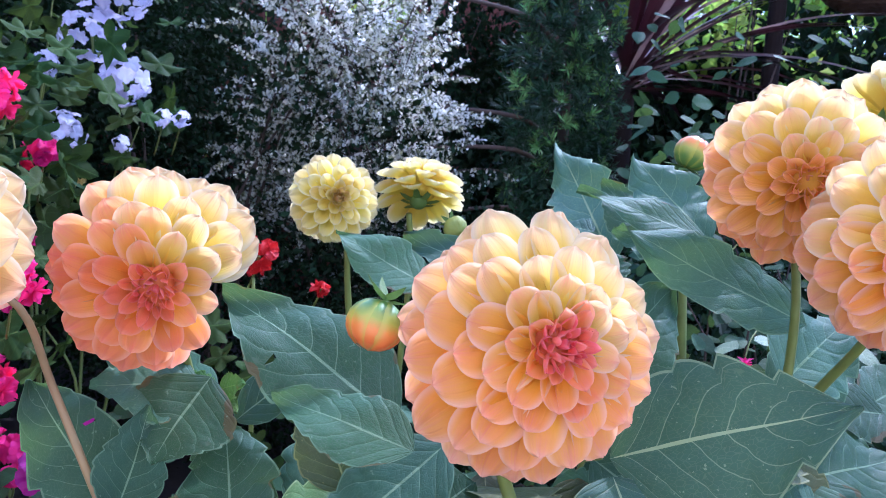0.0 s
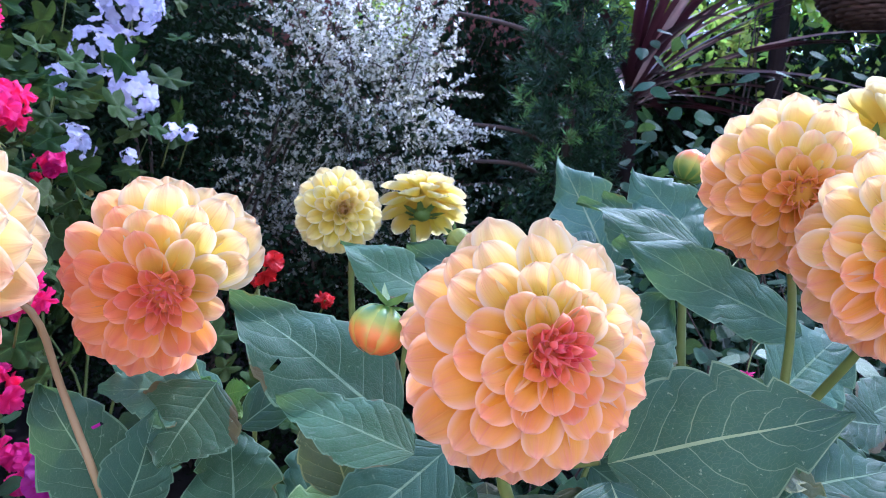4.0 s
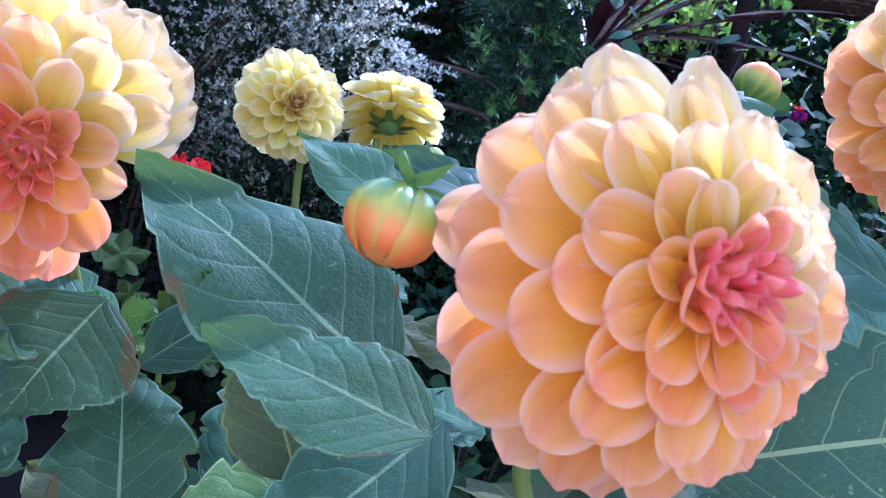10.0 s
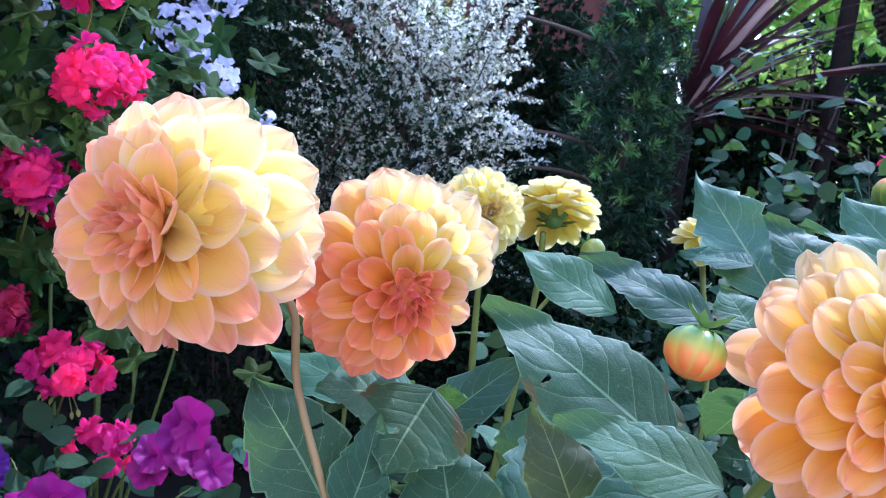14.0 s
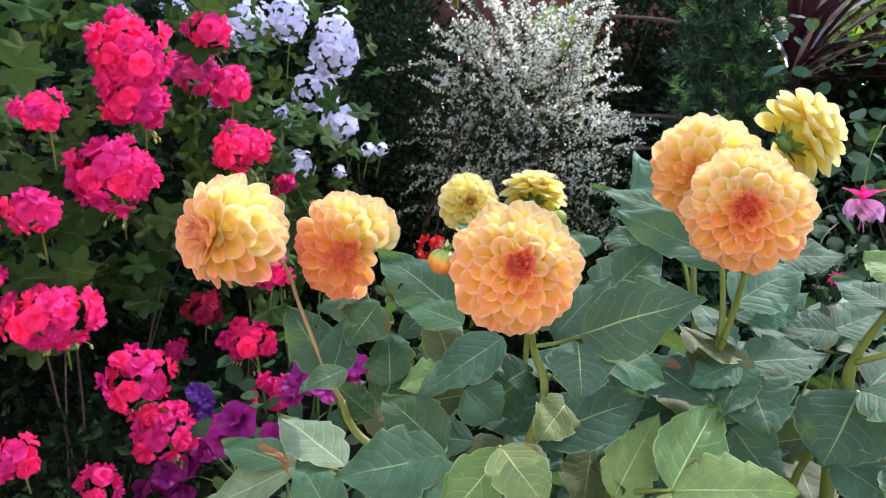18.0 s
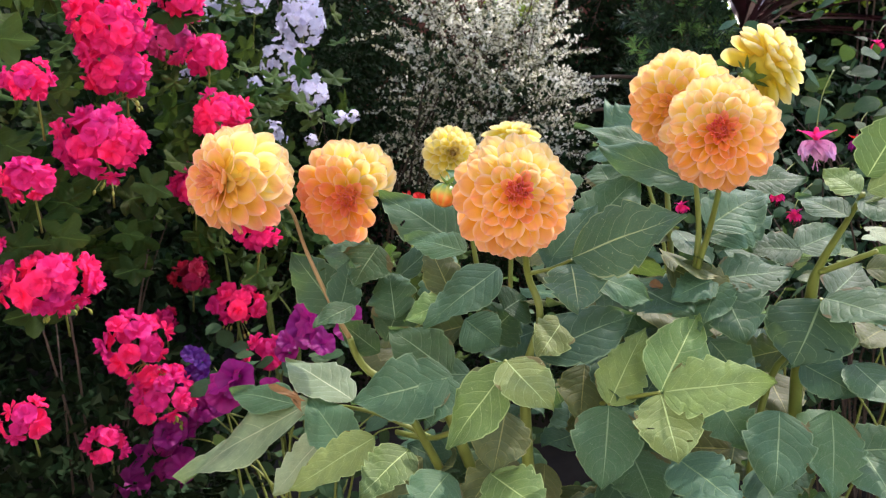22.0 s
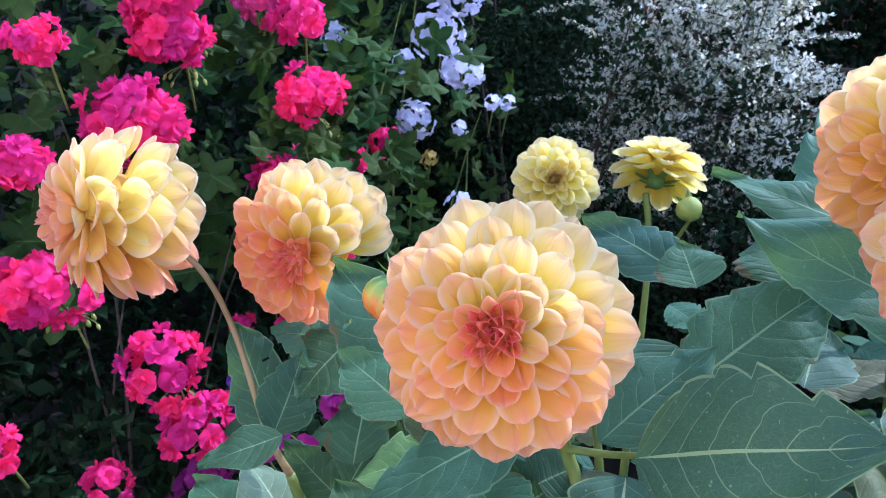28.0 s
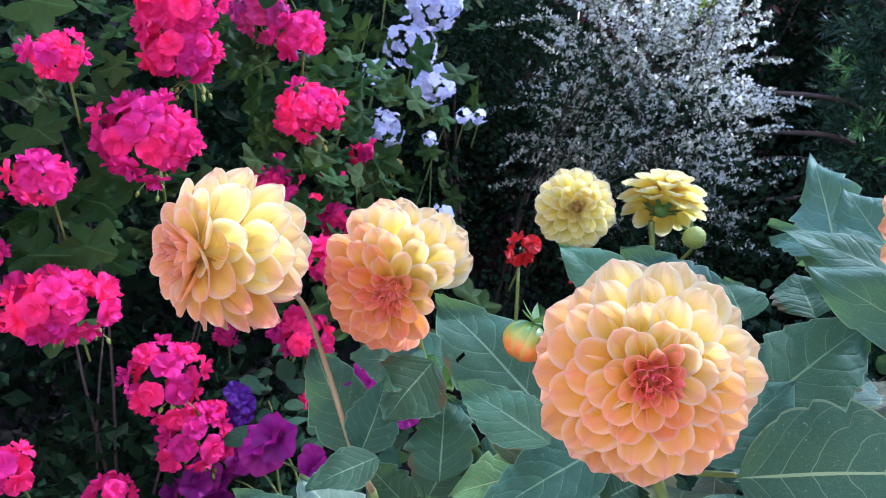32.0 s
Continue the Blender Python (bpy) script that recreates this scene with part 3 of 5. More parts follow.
# ---- leaves ----
def leaf_mesh(name, length, width, mat, seed, teeth=7, fold=0.25, droop=0.12, wave=0.03, nu=9, nv=46):
    """A toothed leaf blade of that length along y, folded along its midrib, drooping towards its tip."""
    rng = random.Random(seed)
    verts, uvs = [], []
    ph = rng.uniform(0, 6)
    skew = rng.uniform(-0.06, 0.06)
    full, depth = rng.uniform(0.66, 0.92), rng.uniform(0.14, 0.27)
    top = full / (full + 1.02)
    peak = top ** full * (1 - top) ** 1.02
    teeth -= rng.choice((0, 1, 2)) if teeth < 9 else 0
    for j in range(nv):
        v = j / (nv - 1)
        w = v ** full * (1 - v) ** 1.02 / peak if 0 < v < 1 else 0.0
        # forward-pointing teeth with rounded shoulders
        s = (v * teeth + 0.25 * math.sin(6 * v + ph)) % 1.0
        tooth = 1.05 - depth * (0.75 + 0.4 * math.sin(5 * v + ph)) * s ** 1.6 if 0.22 < v < 0.96 else 1.0
        w = max(w * tooth, 0.012)
        for i in range(nu):
            u = -1 + 2 * i / (nu - 1)
            x = 0.5 * width * w * u * 1.12
            back = 0.035 * length * abs(u) * math.sin(math.pi * v)
            y = v * length - back + 0.05 * length * abs(u) ** 3 * (tooth - 0.95)
            z = fold * abs(x) - droop * length * v * v
            z += wave * length * math.sin(2 * math.pi * (1.6 * v + 0.35 * u) + ph) * (0.3 + abs(u)) * v
            z -= 0.10 * width * u * u * math.sin(math.pi * v)
            z += 0.003 * length * math.sin(2 * math.pi * (v * teeth - 0.9 * abs(u))) * abs(u) * (1 - 0.5 * abs(u)) * math.sin(math.pi * v)
            x += skew * length * v * v
            verts.append((x, y, z))
            uvs.append((0.5 + 0.5 * u, v))
    faces = grid_faces(nu, nv)
    if nv > 20 and seed % 8 == 0:
        # holes eaten by insects
        for k in range(rng.choice((1, 1, 2))):
            gone, row = rng.choice((1, 6)), rng.randint(22, 40)
            faces = [q for q in faces if not (min(q) % nu == gone and row <= min(q) // nu <= row)]
    return mesh_of(name, verts, faces, mat, ("leaf", uvs))


LEAF_NO = [0]


def leaf(parent, base, tip, width, up, mat=None, fold=0.22, droop=0.06, wave=0.045, teeth=7, label=""):
    """A dahlia leaflet from base to tip, its face turned to up."""
    LEAF_NO[0] += 1
    off = parent.matrix_basis.translation
    base, tip = Vector(base), Vector(tip)
    length = (tip - base).length
    me = leaf_mesh("leaflet", length, width, mat or DAHLIA_LEAF, LEAF_NO[0] * 7 + 1, teeth, fold, droop, wave)
    m = frame_of(base - off, tip - base, up)
    m = m @ Matrix.Rotation(math.atan(droop), 4, "X")
    return child("leaflet", me, parent, m, label)


# ---- ground ----
def ground_sheet():
    n = 60
    xs = [math.copysign(abs(s) ** 3, s) * 40 for s in np.linspace(-1, 1, n)]
    verts = [(x, y + 1.0, 0.02 * noise.noise((x * 3, y * 3, 0)) if abs(x) < 3 and abs(y) < 3 else 0.0) for y in xs for x in xs]
    ob = new("ground", mesh_of("ground", verts, grid_faces(n, n), SOIL))
    return tagged(ob, "dark crumbly garden soil under the flower bed", "ground", kind="structure")


ground_sheet()


def bounce_wall():
    """Unseen plain wall that closes the near side, added to bounce warm light at the blooms."""
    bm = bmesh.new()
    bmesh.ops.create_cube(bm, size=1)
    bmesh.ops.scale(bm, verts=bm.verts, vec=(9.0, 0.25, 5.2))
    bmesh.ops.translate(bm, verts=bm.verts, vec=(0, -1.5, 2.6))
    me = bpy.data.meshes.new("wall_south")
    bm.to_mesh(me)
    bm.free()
    me.materials.append(BOUNCE_CREAM)
    tagged(new("wall_south", me), "plain cream wall, unseen, added to bounce light onto the blooms", "wall", kind="structure")


bounce_wall()


def bounce_flags():
    """Unseen pale flagstones between the bed and the near wall, added to bounce light up."""
    me = None
    ob = thing("pavement", (0, -0.75, 0), "unseen pale stone flags added before the bed to bounce light up", "pavement", kind="structure")
    rng = random.Random(2)
    for i in range(10):
        for j in range(2):
            if me is None:
                bm = bmesh.new()
                bmesh.ops.create_cube(bm, size=1)
                bmesh.ops.scale(bm, verts=bm.verts, vec=(0.59, 0.51, 0.05))
                bmesh.ops.bevel(bm, geom=list(bm.edges), offset=0.006, segments=1, affect="EDGES")
                me = bpy.data.meshes.new("flagstone")
                bm.to_mesh(me)
                bm.free()
                me.materials.append(STONE)
            child("flagstone", me, ob, pose(-2.7 + 0.6 * i, -0.55 + 0.52 * j, 0.012 + rng.uniform(0, 0.003)))


bounce_flags()


# ---- shrubs behind ----
def leaf_cloud(name, rng, places, size, mat, parent, aspect=0.5, outward=None, label="", spread=1.0):
    """Many small folded leaves at the given places, as one mesh."""
    n = len(places)
    g = np.random.RandomState(rng)
    a = g.normal(size=(n, 3))
    if outward is not None:
        a = a * spread + outward
    a /= np.linalg.norm(a, axis=1)[:, None]
    b = np.cross(a, g.normal(size=(n, 3)))
    b /= np.linalg.norm(b, axis=1)[:, None]
    c = np.cross(a, b)
    s = size * g.uniform(0.6, 1.3, (n, 1))
    p = np.asarray(places)
    w = aspect * s
    verts = np.stack([p, p + a * s * 0.5 + b * w * 0.5 + c * w * 0.16, p + a * s, p + a * s * 0.5 - b * w * 0.5 + c * w * 0.16], 1).reshape(-1, 3)
    me = bpy.data.meshes.new(name)
    k = np.arange(n)[:, None] * 4
    faces = np.concatenate([k + [0, 1, 2], k + [0, 2, 3]], 1).reshape(-1, 3)
    me.from_pydata(verts.tolist(), [], faces.tolist())
    me.materials.append(mat)
    ob = child(name, me, parent, label=label)
    return tagged(ob, kind="stuff")


def blob(seed, n, centre, radii, shell=0.45, lumps=0.28):
    """Places in a lumpy ellipsoid, most of them near its outside, with gaps."""
    g = np.random.RandomState(seed)
    out = []
    while len(out) < n:
        d = g.normal(size=3)
        d /= np.linalg.norm(d)
        bump_ = 1 + lumps * (noise.noise((d[0] * 2.2 + seed, d[1] * 2.2, d[2] * 2.2)) + 0.6 * noise.noise((d[0] * 6 + seed, d[1] * 6, d[2] * 6)))
        r = bump_ * (1 - shell * g.uniform() ** 2.0)
        q = d * r
        if noise.noise((q[0] * 5 + seed, q[1] * 5, q[2] * 5)) < -0.22 and g.uniform() < 0.8:
            continue
        out.append((q * radii, d))
    return np.array([o[0] for o in out]) + centre, np.array([o[1] for o in out])


def twigs(parent, seed, n, root, centre, radii, mat, r0=0.006, name="branch"):
    """Branches that rise from the root and fork out to the crown."""
    rng = random.Random(seed)
    for i in range(n):
        d = Vector((rng.gauss(0, 1), rng.gauss(0, 1), rng.gauss(0.4, 0.8))).normalized()
        end = Vector(centre) + Vector([d[k] * radii[k] * rng.uniform(0.75, 1.0) for k in range(3)])
        root_i = Vector(root) + Vector((rng.uniform(-.05, .05), rng.uniform(-.05, .05), 0))
        mid = root_i.lerp(end, 0.45) + Vector((rng.uniform(-.08, .08), rng.uniform(-.08, .08), 0.1))
        stem(parent, [root_i, mid, mid.lerp(end, 0.6) + Vector((0, 0, .03)), end], [r0, r0 * .7, r0 * .45, r0 * .2], mat, name)


def shrub(name, at, label, category, clouds, twig=None):
    ob = thing(name, at, label, category)
    for k, (seed, n, centre, radii, size, mat, aspect, shell) in enumerate(clouds):
        p, d = blob(seed, n, np.array(centre) - np.array(at), radii, shell)
        leaf_cloud("foliage", seed, p, size, mat, ob, aspect, d * 0.7)
    if twig:
        twigs(ob, *twig)
    return ob


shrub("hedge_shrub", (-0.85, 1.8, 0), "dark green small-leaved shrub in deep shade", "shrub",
      [(3, 16000, (-0.75, 1.85, 0.55), (0.62, 0.34, 0.62), 0.020, SHADED_LEAF, 0.6, 0.5),
       (4, 9000, (-1.12, 1.95, 1.15), (0.46, 0.30, 0.40), 0.022, SHADED_LEAF, 0.6, 0.5),
       (5, 6000, (-0.15, 1.75, 0.35), (0.45, 0.25, 0.42), 0.020, SHADED_LEAF, 0.6, 0.5)],
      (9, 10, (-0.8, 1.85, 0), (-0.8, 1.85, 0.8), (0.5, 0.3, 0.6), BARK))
# dark clumps added to supply the darkness behind the silvery shrub
shrub("shade_shrub", (-0.4, 2.5, 0), "tall dark foliage added for the shade behind the silvery shrub", "shrub",
      [(6, 12000, (-0.45, 2.55, 0.55), (0.75, 0.25, 0.60), 0.03, SHADED_LEAF, 0.6, 0.5), (7, 6000, (0.75, 2.75, 0.5), (0.6, 0.25, 0.5), 0.035, SHADED_LEAF, 0.6, 0.5),
       (10, 11000, (1.0, 3.2, 0.70), (1.4, 0.4, 0.75), 0.06, SHADED_LEAF, 0.6, 0.6),
       (11, 4000, (0.85, 3.05, 0.9), (0.5, 0.2, 0.45), 0.05, SHADED_LEAF, 0.6, 0.6),
       (12, 4500, (-0.02, 2.75, 0.80), (0.32, 0.15, 0.52), 0.03, SHADED_LEAF, 0.6, 0.6), (16, 6000, (-0.20, 2.6, 0.95), (0.24, 0.15, 0.6), 0.03, SHADED_LEAF, 0.6, 0.6), (15, 3500, (-1.15, 2.6, 1.0), (0.28, 0.2, 0.5), 0.03, SHADED_LEAF, 0.6, 0.6)],
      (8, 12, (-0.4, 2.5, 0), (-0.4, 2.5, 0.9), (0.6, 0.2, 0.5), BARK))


def silver_shrub():
    """Arching sprays of tiny shining leaves on thin twigs, with gaps between them."""
    at = (-0.38, 2.0, 0)
    ob = thing("silver_shrub", at, "loose shrub of tiny leaves, many painted near-white as sun glints", "shrub")
    g = np.random.RandomState(13)
    pl, ow = [], []
    for i in range(520):
        d = g.normal(size=3)
        d[1] -= 0.25
        d /= np.linalg.norm(d)
        c = np.array((-0.055, -0.03, 0.90)) + d * (0.285, 0.20, 0.44) * g.uniform(0.35, 1.0) + (0, 0, 0)
        ax = d * (0.9, 0.9, 0.5) + g.normal(size=3) * 0.35 + (0, 0, 0.45)
        ax /= np.linalg.norm(ax)
        ln = g.uniform(0.08, 0.2)
        n = int(ln * 520)
        for j in range(n):
            s = j / n
            r = g.normal(size=3)
            pl.append(c + ax * ln * s - np.array((0, 0, 0.25)) * (ln * s) ** 2 * 4 + g.normal(size=3) * 0.002)
            ow.append((r - ax * (r @ ax)) + ax * 0.6)
        if i % 4 == 0:
            p0 = Vector(at) + Vector(c - ax * 0.1)
            stem(ob, [p0, p0 + Vector(ax) * (0.1 + ln * 0.6), Vector(at) + Vector(c + ax * ln * 0.95) - Vector((0, 0, ln * ln))], [0.0022, 0.0016, 0.0008], BARK, "twig")
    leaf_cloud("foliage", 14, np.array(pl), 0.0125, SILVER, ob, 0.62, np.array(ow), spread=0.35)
    twigs(ob, 19, 12, (-0.36, 2.0, 0), (-0.40, 1.97, 0.85), (0.34, 0.2, 0.35), BARK, 0.006, "branch")


silver_shrub()


def yew_tree():
    """Upright dark needles in tufts along short shoots, with paler young tips."""
    at = (0.10, 2.25, 0)
    ob = thing("yew_bush", at, "dark green yew bush with a few pale young shoots", "shrub")
    g = np.random.RandomState(31)
    for k, (mat, shoots, size) in enumerate(((YEW, 420, 0.034), (YEW_TIP, 110, 0.030))):
        pl, ow = [], []
        for i in range(shoots):
            d = g.normal(size=3)
            d[1] -= 0.5
            d /= np.linalg.norm(d)
            c = np.array((0.0, 0.0, 0.95)) + d * (0.125, 0.14, 0.55) * (g.uniform(0.6, 1.0) if k == 0 else g.uniform(0.95, 1.08))
            ax = d * 0.6 + g.normal(size=3) * 0.4 + (0, 0, 0.2)
            ax /= np.linalg.norm(ax)
            for j in range(34):
                s = j / 34
                r = g.normal(size=3)
                pl.append(c + ax * (0.075 if k == 0 else 0.03) * s)
                ow.append((r - ax * (r @ ax)) * 1.2 + ax * (0.5 + 1.2 * s))
        leaf_cloud("needles" if k == 0 else "young_needles", 32 + k, np.array(pl), size, mat, ob, 0.17, np.array(ow), spread=0.1)
    stem(ob, [(0.10, 2.25, 0), (0.11, 2.27, 0.6), (0.12, 2.27, 1.45)], [0.03, 0.02, 0.008], BARK, "trunk")
    for i in range(4):
        z = (0.70, 0.86, 0.95, 1.22)[i]
        stem(ob, [(0.10, 2.26, z - 0.1), (-0.02, 2.14, z - 0.02), (-0.26 - 0.03 * (i % 3), 2.03, z - 0.05 + 0.02 * (i % 4))], [0.009, 0.007, 0.003], BARK, "branch")
    return ob


yew_tree()


def cordyline():
    """A crown of stiff dark red blades that fans up and to the sunny side, some painted pale as sun glints."""
    at = (0.30, 2.44, 0)
    ob = thing("cordyline", at, "dark red cordyline with long arching strap leaves", "cordyline")
    stem(ob, [at, (0.295, 2.43, 0.5), (0.29, 2.43, 1.05)], [0.045, 0.04, 0.035], POST, "trunk")
    rng = random.Random(41)
    for i in range(64):
        upright = i % 4 == 0
        a = radians(rng.gauss(-5, 16 if upright else 42))
        el = radians(rng.uniform(62, 86) if upright else rng.uniform(4, 62))
        ln = rng.uniform(0.45, 0.8) if upright else rng.uniform(0.45, 0.95)
        d = Vector((math.cos(a) * math.cos(el), math.sin(a) * math.cos(el), math.sin(el)))
        sag = 0.38 * math.cos(el)
        verts, n = [], 10
        side = d.cross(Vector((0, 0, 1))).normalized()
        for j in range(n):
            s = j / (n - 1)
            c = d * ln * s + Vector((0, 0, -sag * ln * s * s))
            w = (0.030 if upright else 0.015) * (0.55 + 1.2 * s) * max(0.03, 1 - s ** 2.5)
            lift = Vector((0, 0, 0.35 * w))
            verts += [c - side * w + lift, c, c + side * w + lift]
        p = Vector((0.285, 2.42, 1.02 + 0.10 * rng.random()))
        child("blade", mesh_of("blade", verts, grid_faces(3, n), PALE_BLADE if i % 5 == 2 else CORDYLINE), ob, Matrix.Translation(p - Vector(at)))
    return ob


cordyline()


def post_and_basket():
    bm = bmesh.new()
    bmesh.ops.create_cone(bm, cap_ends=True, segments=14, radius1=0.028, radius2=0.026, depth=2.6)
    bmesh.ops.translate(bm, verts=bm.verts, vec=(0, 0, 1.3))
    me = bpy.data.meshes.new("garden_post")
    bm.to_mesh(me)
    bm.free()
    me.materials.append(POST)
    ob = new("garden_post", me)
    ob.location = (0.768, 2.62, 0)
    tagged(ob, "dark round wooden garden post standing in the bed", "post")
    c = Vector((1.06, 2.62, 1.51))
    basket = thing("hanging_basket", c, "brown wicker hanging basket with trailing flowers", "basket")
    n = 36

    def curve(h):
        return 0.20 * math.sin(math.pi * 0.5 * (0.12 + 0.88 * h)), -0.17 + 0.18 * (1 - math.cos(math.pi * 0.5 * h))

    prof = [curve(k / 10) for k in range(11)]
    verts = [(0.97 * r * math.cos(2 * math.pi * i / n), 0.97 * r * math.sin(2 * math.pi * i / n), z) for r, z in prof for i in range(n)]
    faces = [(j * n + i, j * n + (i + 1) % n, (j + 1) * n + (i + 1) % n, (j + 1) * n + i) for j in range(10) for i in range(n)]
    child("liner", mesh_of("liner", verts, faces, SOIL), basket)
    for k in range(15):
        r, z = curve(k / 14)
        pts = [Vector(((r + 0.006 * (-1) ** (i + k)) * math.cos(2 * math.pi * i / n), (r + 0.006 * (-1) ** (i + k)) * math.sin(2 * math.pi * i / n), z)) for i in range(n)]
        v, f = tube(pts + pts[:1], [0.0095] * (n + 1), 6, 2)
        child("wicker_ring", mesh_of("wicker_ring", v, f, WICKER), basket)
    for k in range(18):
        a = 2 * math.pi * (k + 0.25) / 18
        pts = [Vector((r * math.cos(a), r * math.sin(a), z)) for r, z in prof[1:]]
        v, f = tube(pts, [0.005] * len(pts), 5, 2)
        child("wicker_stake", mesh_of("wicker_stake", v, f, WICKER), basket)
    for k in range(3):
        a = 2.09 * k + 0.5
        stem(basket, [c + Vector((0.2 * math.cos(a), 0.2 * math.sin(a), 0.01)), c + Vector((0, 0, 0.55))], [0.002, 0.002], POST, "chain")
    p, d = blob(55, 700, np.array((0, 0, 0.05)), (0.2, 0.2, 0.08), 0.6)
    leaf_cloud("foliage", 56, p, 0.04, SHADED_LEAF, basket, 0.7, d)
    p, d = blob(57, 110, np.array((0.02, -0.03, 0.08)), (0.2, 0.2, 0.07), 0.2)
    leaf_cloud("petals", 58, p, 0.03, ROSE, basket, 0.9, d)


post_and_basket()


def back_fence():
    """Red-brown boards and a hedge coloured as sunlit close the garden behind; a dark side fence is added."""
    ob = thing("fence", (-0.6, 3.4, 0), "weathered red-brown board fence behind the shrubs", "fence")
    bm = bmesh.new()
    bmesh.ops.create_cube(bm, size=1)
    bmesh.ops.scale(bm, verts=bm.verts, vec=(0.14, 0.022, 1.75))
    bmesh.ops.bevel(bm, geom=list(bm.edges), offset=0.004, segments=1, affect="EDGES")
    me = bpy.data.meshes.new("board")
    bm.to_mesh(me)
    bm.free()
    me.materials.append(BRICK)
    rng = random.Random(5)
    for i in range(27):
        child("board", me, ob, pose(-2.9 + 0.139 * i, 0.024 * (i % 2), 0.875, 0, rng.uniform(-.5, .5), 0))
    # unseen fence added, dark like shade, to hide the bright sky here
    side = thing("fence", (-2.3, 1.2, 0), "dark board fence added along the unseen side of the bed", "fence")
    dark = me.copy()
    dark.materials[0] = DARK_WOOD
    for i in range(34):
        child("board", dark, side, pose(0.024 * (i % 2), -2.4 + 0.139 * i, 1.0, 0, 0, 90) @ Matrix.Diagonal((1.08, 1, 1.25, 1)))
    far = thing("far_hedge", (0.2, 4.2, 0), "sunlit yellow-green hedge beyond the bed", "hedge")
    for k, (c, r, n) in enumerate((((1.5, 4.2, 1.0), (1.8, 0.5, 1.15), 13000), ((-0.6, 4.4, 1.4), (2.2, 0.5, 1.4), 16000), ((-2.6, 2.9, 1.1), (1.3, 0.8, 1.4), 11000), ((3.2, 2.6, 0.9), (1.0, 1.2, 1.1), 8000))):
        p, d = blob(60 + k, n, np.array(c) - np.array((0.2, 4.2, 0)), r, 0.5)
        # the first two clumps are coloured sunlit, the others shaded
        leaf_cloud("foliage", 70 + k, p, 0.09, BRIGHT if k < 2 else SHADED_LEAF, far, 0.6, d)


back_fence()
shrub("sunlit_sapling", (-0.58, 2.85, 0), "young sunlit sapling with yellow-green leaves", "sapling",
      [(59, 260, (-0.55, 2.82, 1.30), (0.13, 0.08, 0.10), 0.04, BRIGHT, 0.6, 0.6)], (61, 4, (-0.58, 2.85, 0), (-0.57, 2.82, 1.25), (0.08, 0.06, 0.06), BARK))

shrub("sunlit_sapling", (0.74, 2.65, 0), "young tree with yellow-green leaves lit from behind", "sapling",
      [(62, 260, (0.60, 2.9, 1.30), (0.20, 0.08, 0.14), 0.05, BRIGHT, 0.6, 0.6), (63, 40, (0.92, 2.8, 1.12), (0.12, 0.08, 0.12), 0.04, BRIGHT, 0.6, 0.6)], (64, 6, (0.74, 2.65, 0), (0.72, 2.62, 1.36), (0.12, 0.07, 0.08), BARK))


# ---- fuchsias and bedding on the sunny side ----
def simple_leaf(name, mat, seed):
    return leaf_mesh(name, 1.0, 0.55, mat, seed, teeth=11, fold=0.25, droop=0.15, wave=0.02, nu=5, nv=13)


FUCHSIA_MESH = [simple_leaf("leaf", FUCHSIA_LEAF, s) for s in (1, 2, 3)]


def leafy(parent, seed, n, region, size, meshes, name="leaf", face=(0.1, -0.6, 0.7)):
    rng = random.Random(seed)
    off = parent.matrix_basis.translation
    for i in range(n):
        p = Vector([rng.uniform(*r) for r in region])
        a = rng.uniform(0, 2 * math.pi)
        d = Vector((math.cos(a), math.sin(a), rng.uniform(-0.7, 0.2)))
        up = Vector(face) + Vector((rng.gauss(0, .35), rng.gauss(0, .35), rng.gauss(0, .3)))
        s = size * rng.uniform(0.6, 1.25)
        child(name, rng.choice(meshes), parent, frame_of(p - off, d, up) @ Matrix.Diagonal((s, s, s, 1)))


def lobe_mesh(name, mat, width, cup, wave, seed):
    """A thin petal of length 1, cupped across and waved along its margin."""
    rng = random.Random(seed)
    nu, nv, ph = 5, 8, rng.uniform(0, 6)
    verts = []
    for j in range(nv):
        v = j / (nv - 1)
        w = width * math.sin(math.pi * min(0.93, 0.08 + 0.85 * v)) ** 0.8
        for i in range(nu):
            u = -1 + 0.5 * i
            verts.append((0.5 * w * u, v - 0.08 * u * u * v, cup * u * u * w - 0.18 * v * v + wave * math.sin(5 * u + 9 * v + ph) * v))
    return mesh_of(name, verts, grid_faces(nu, nv), mat)


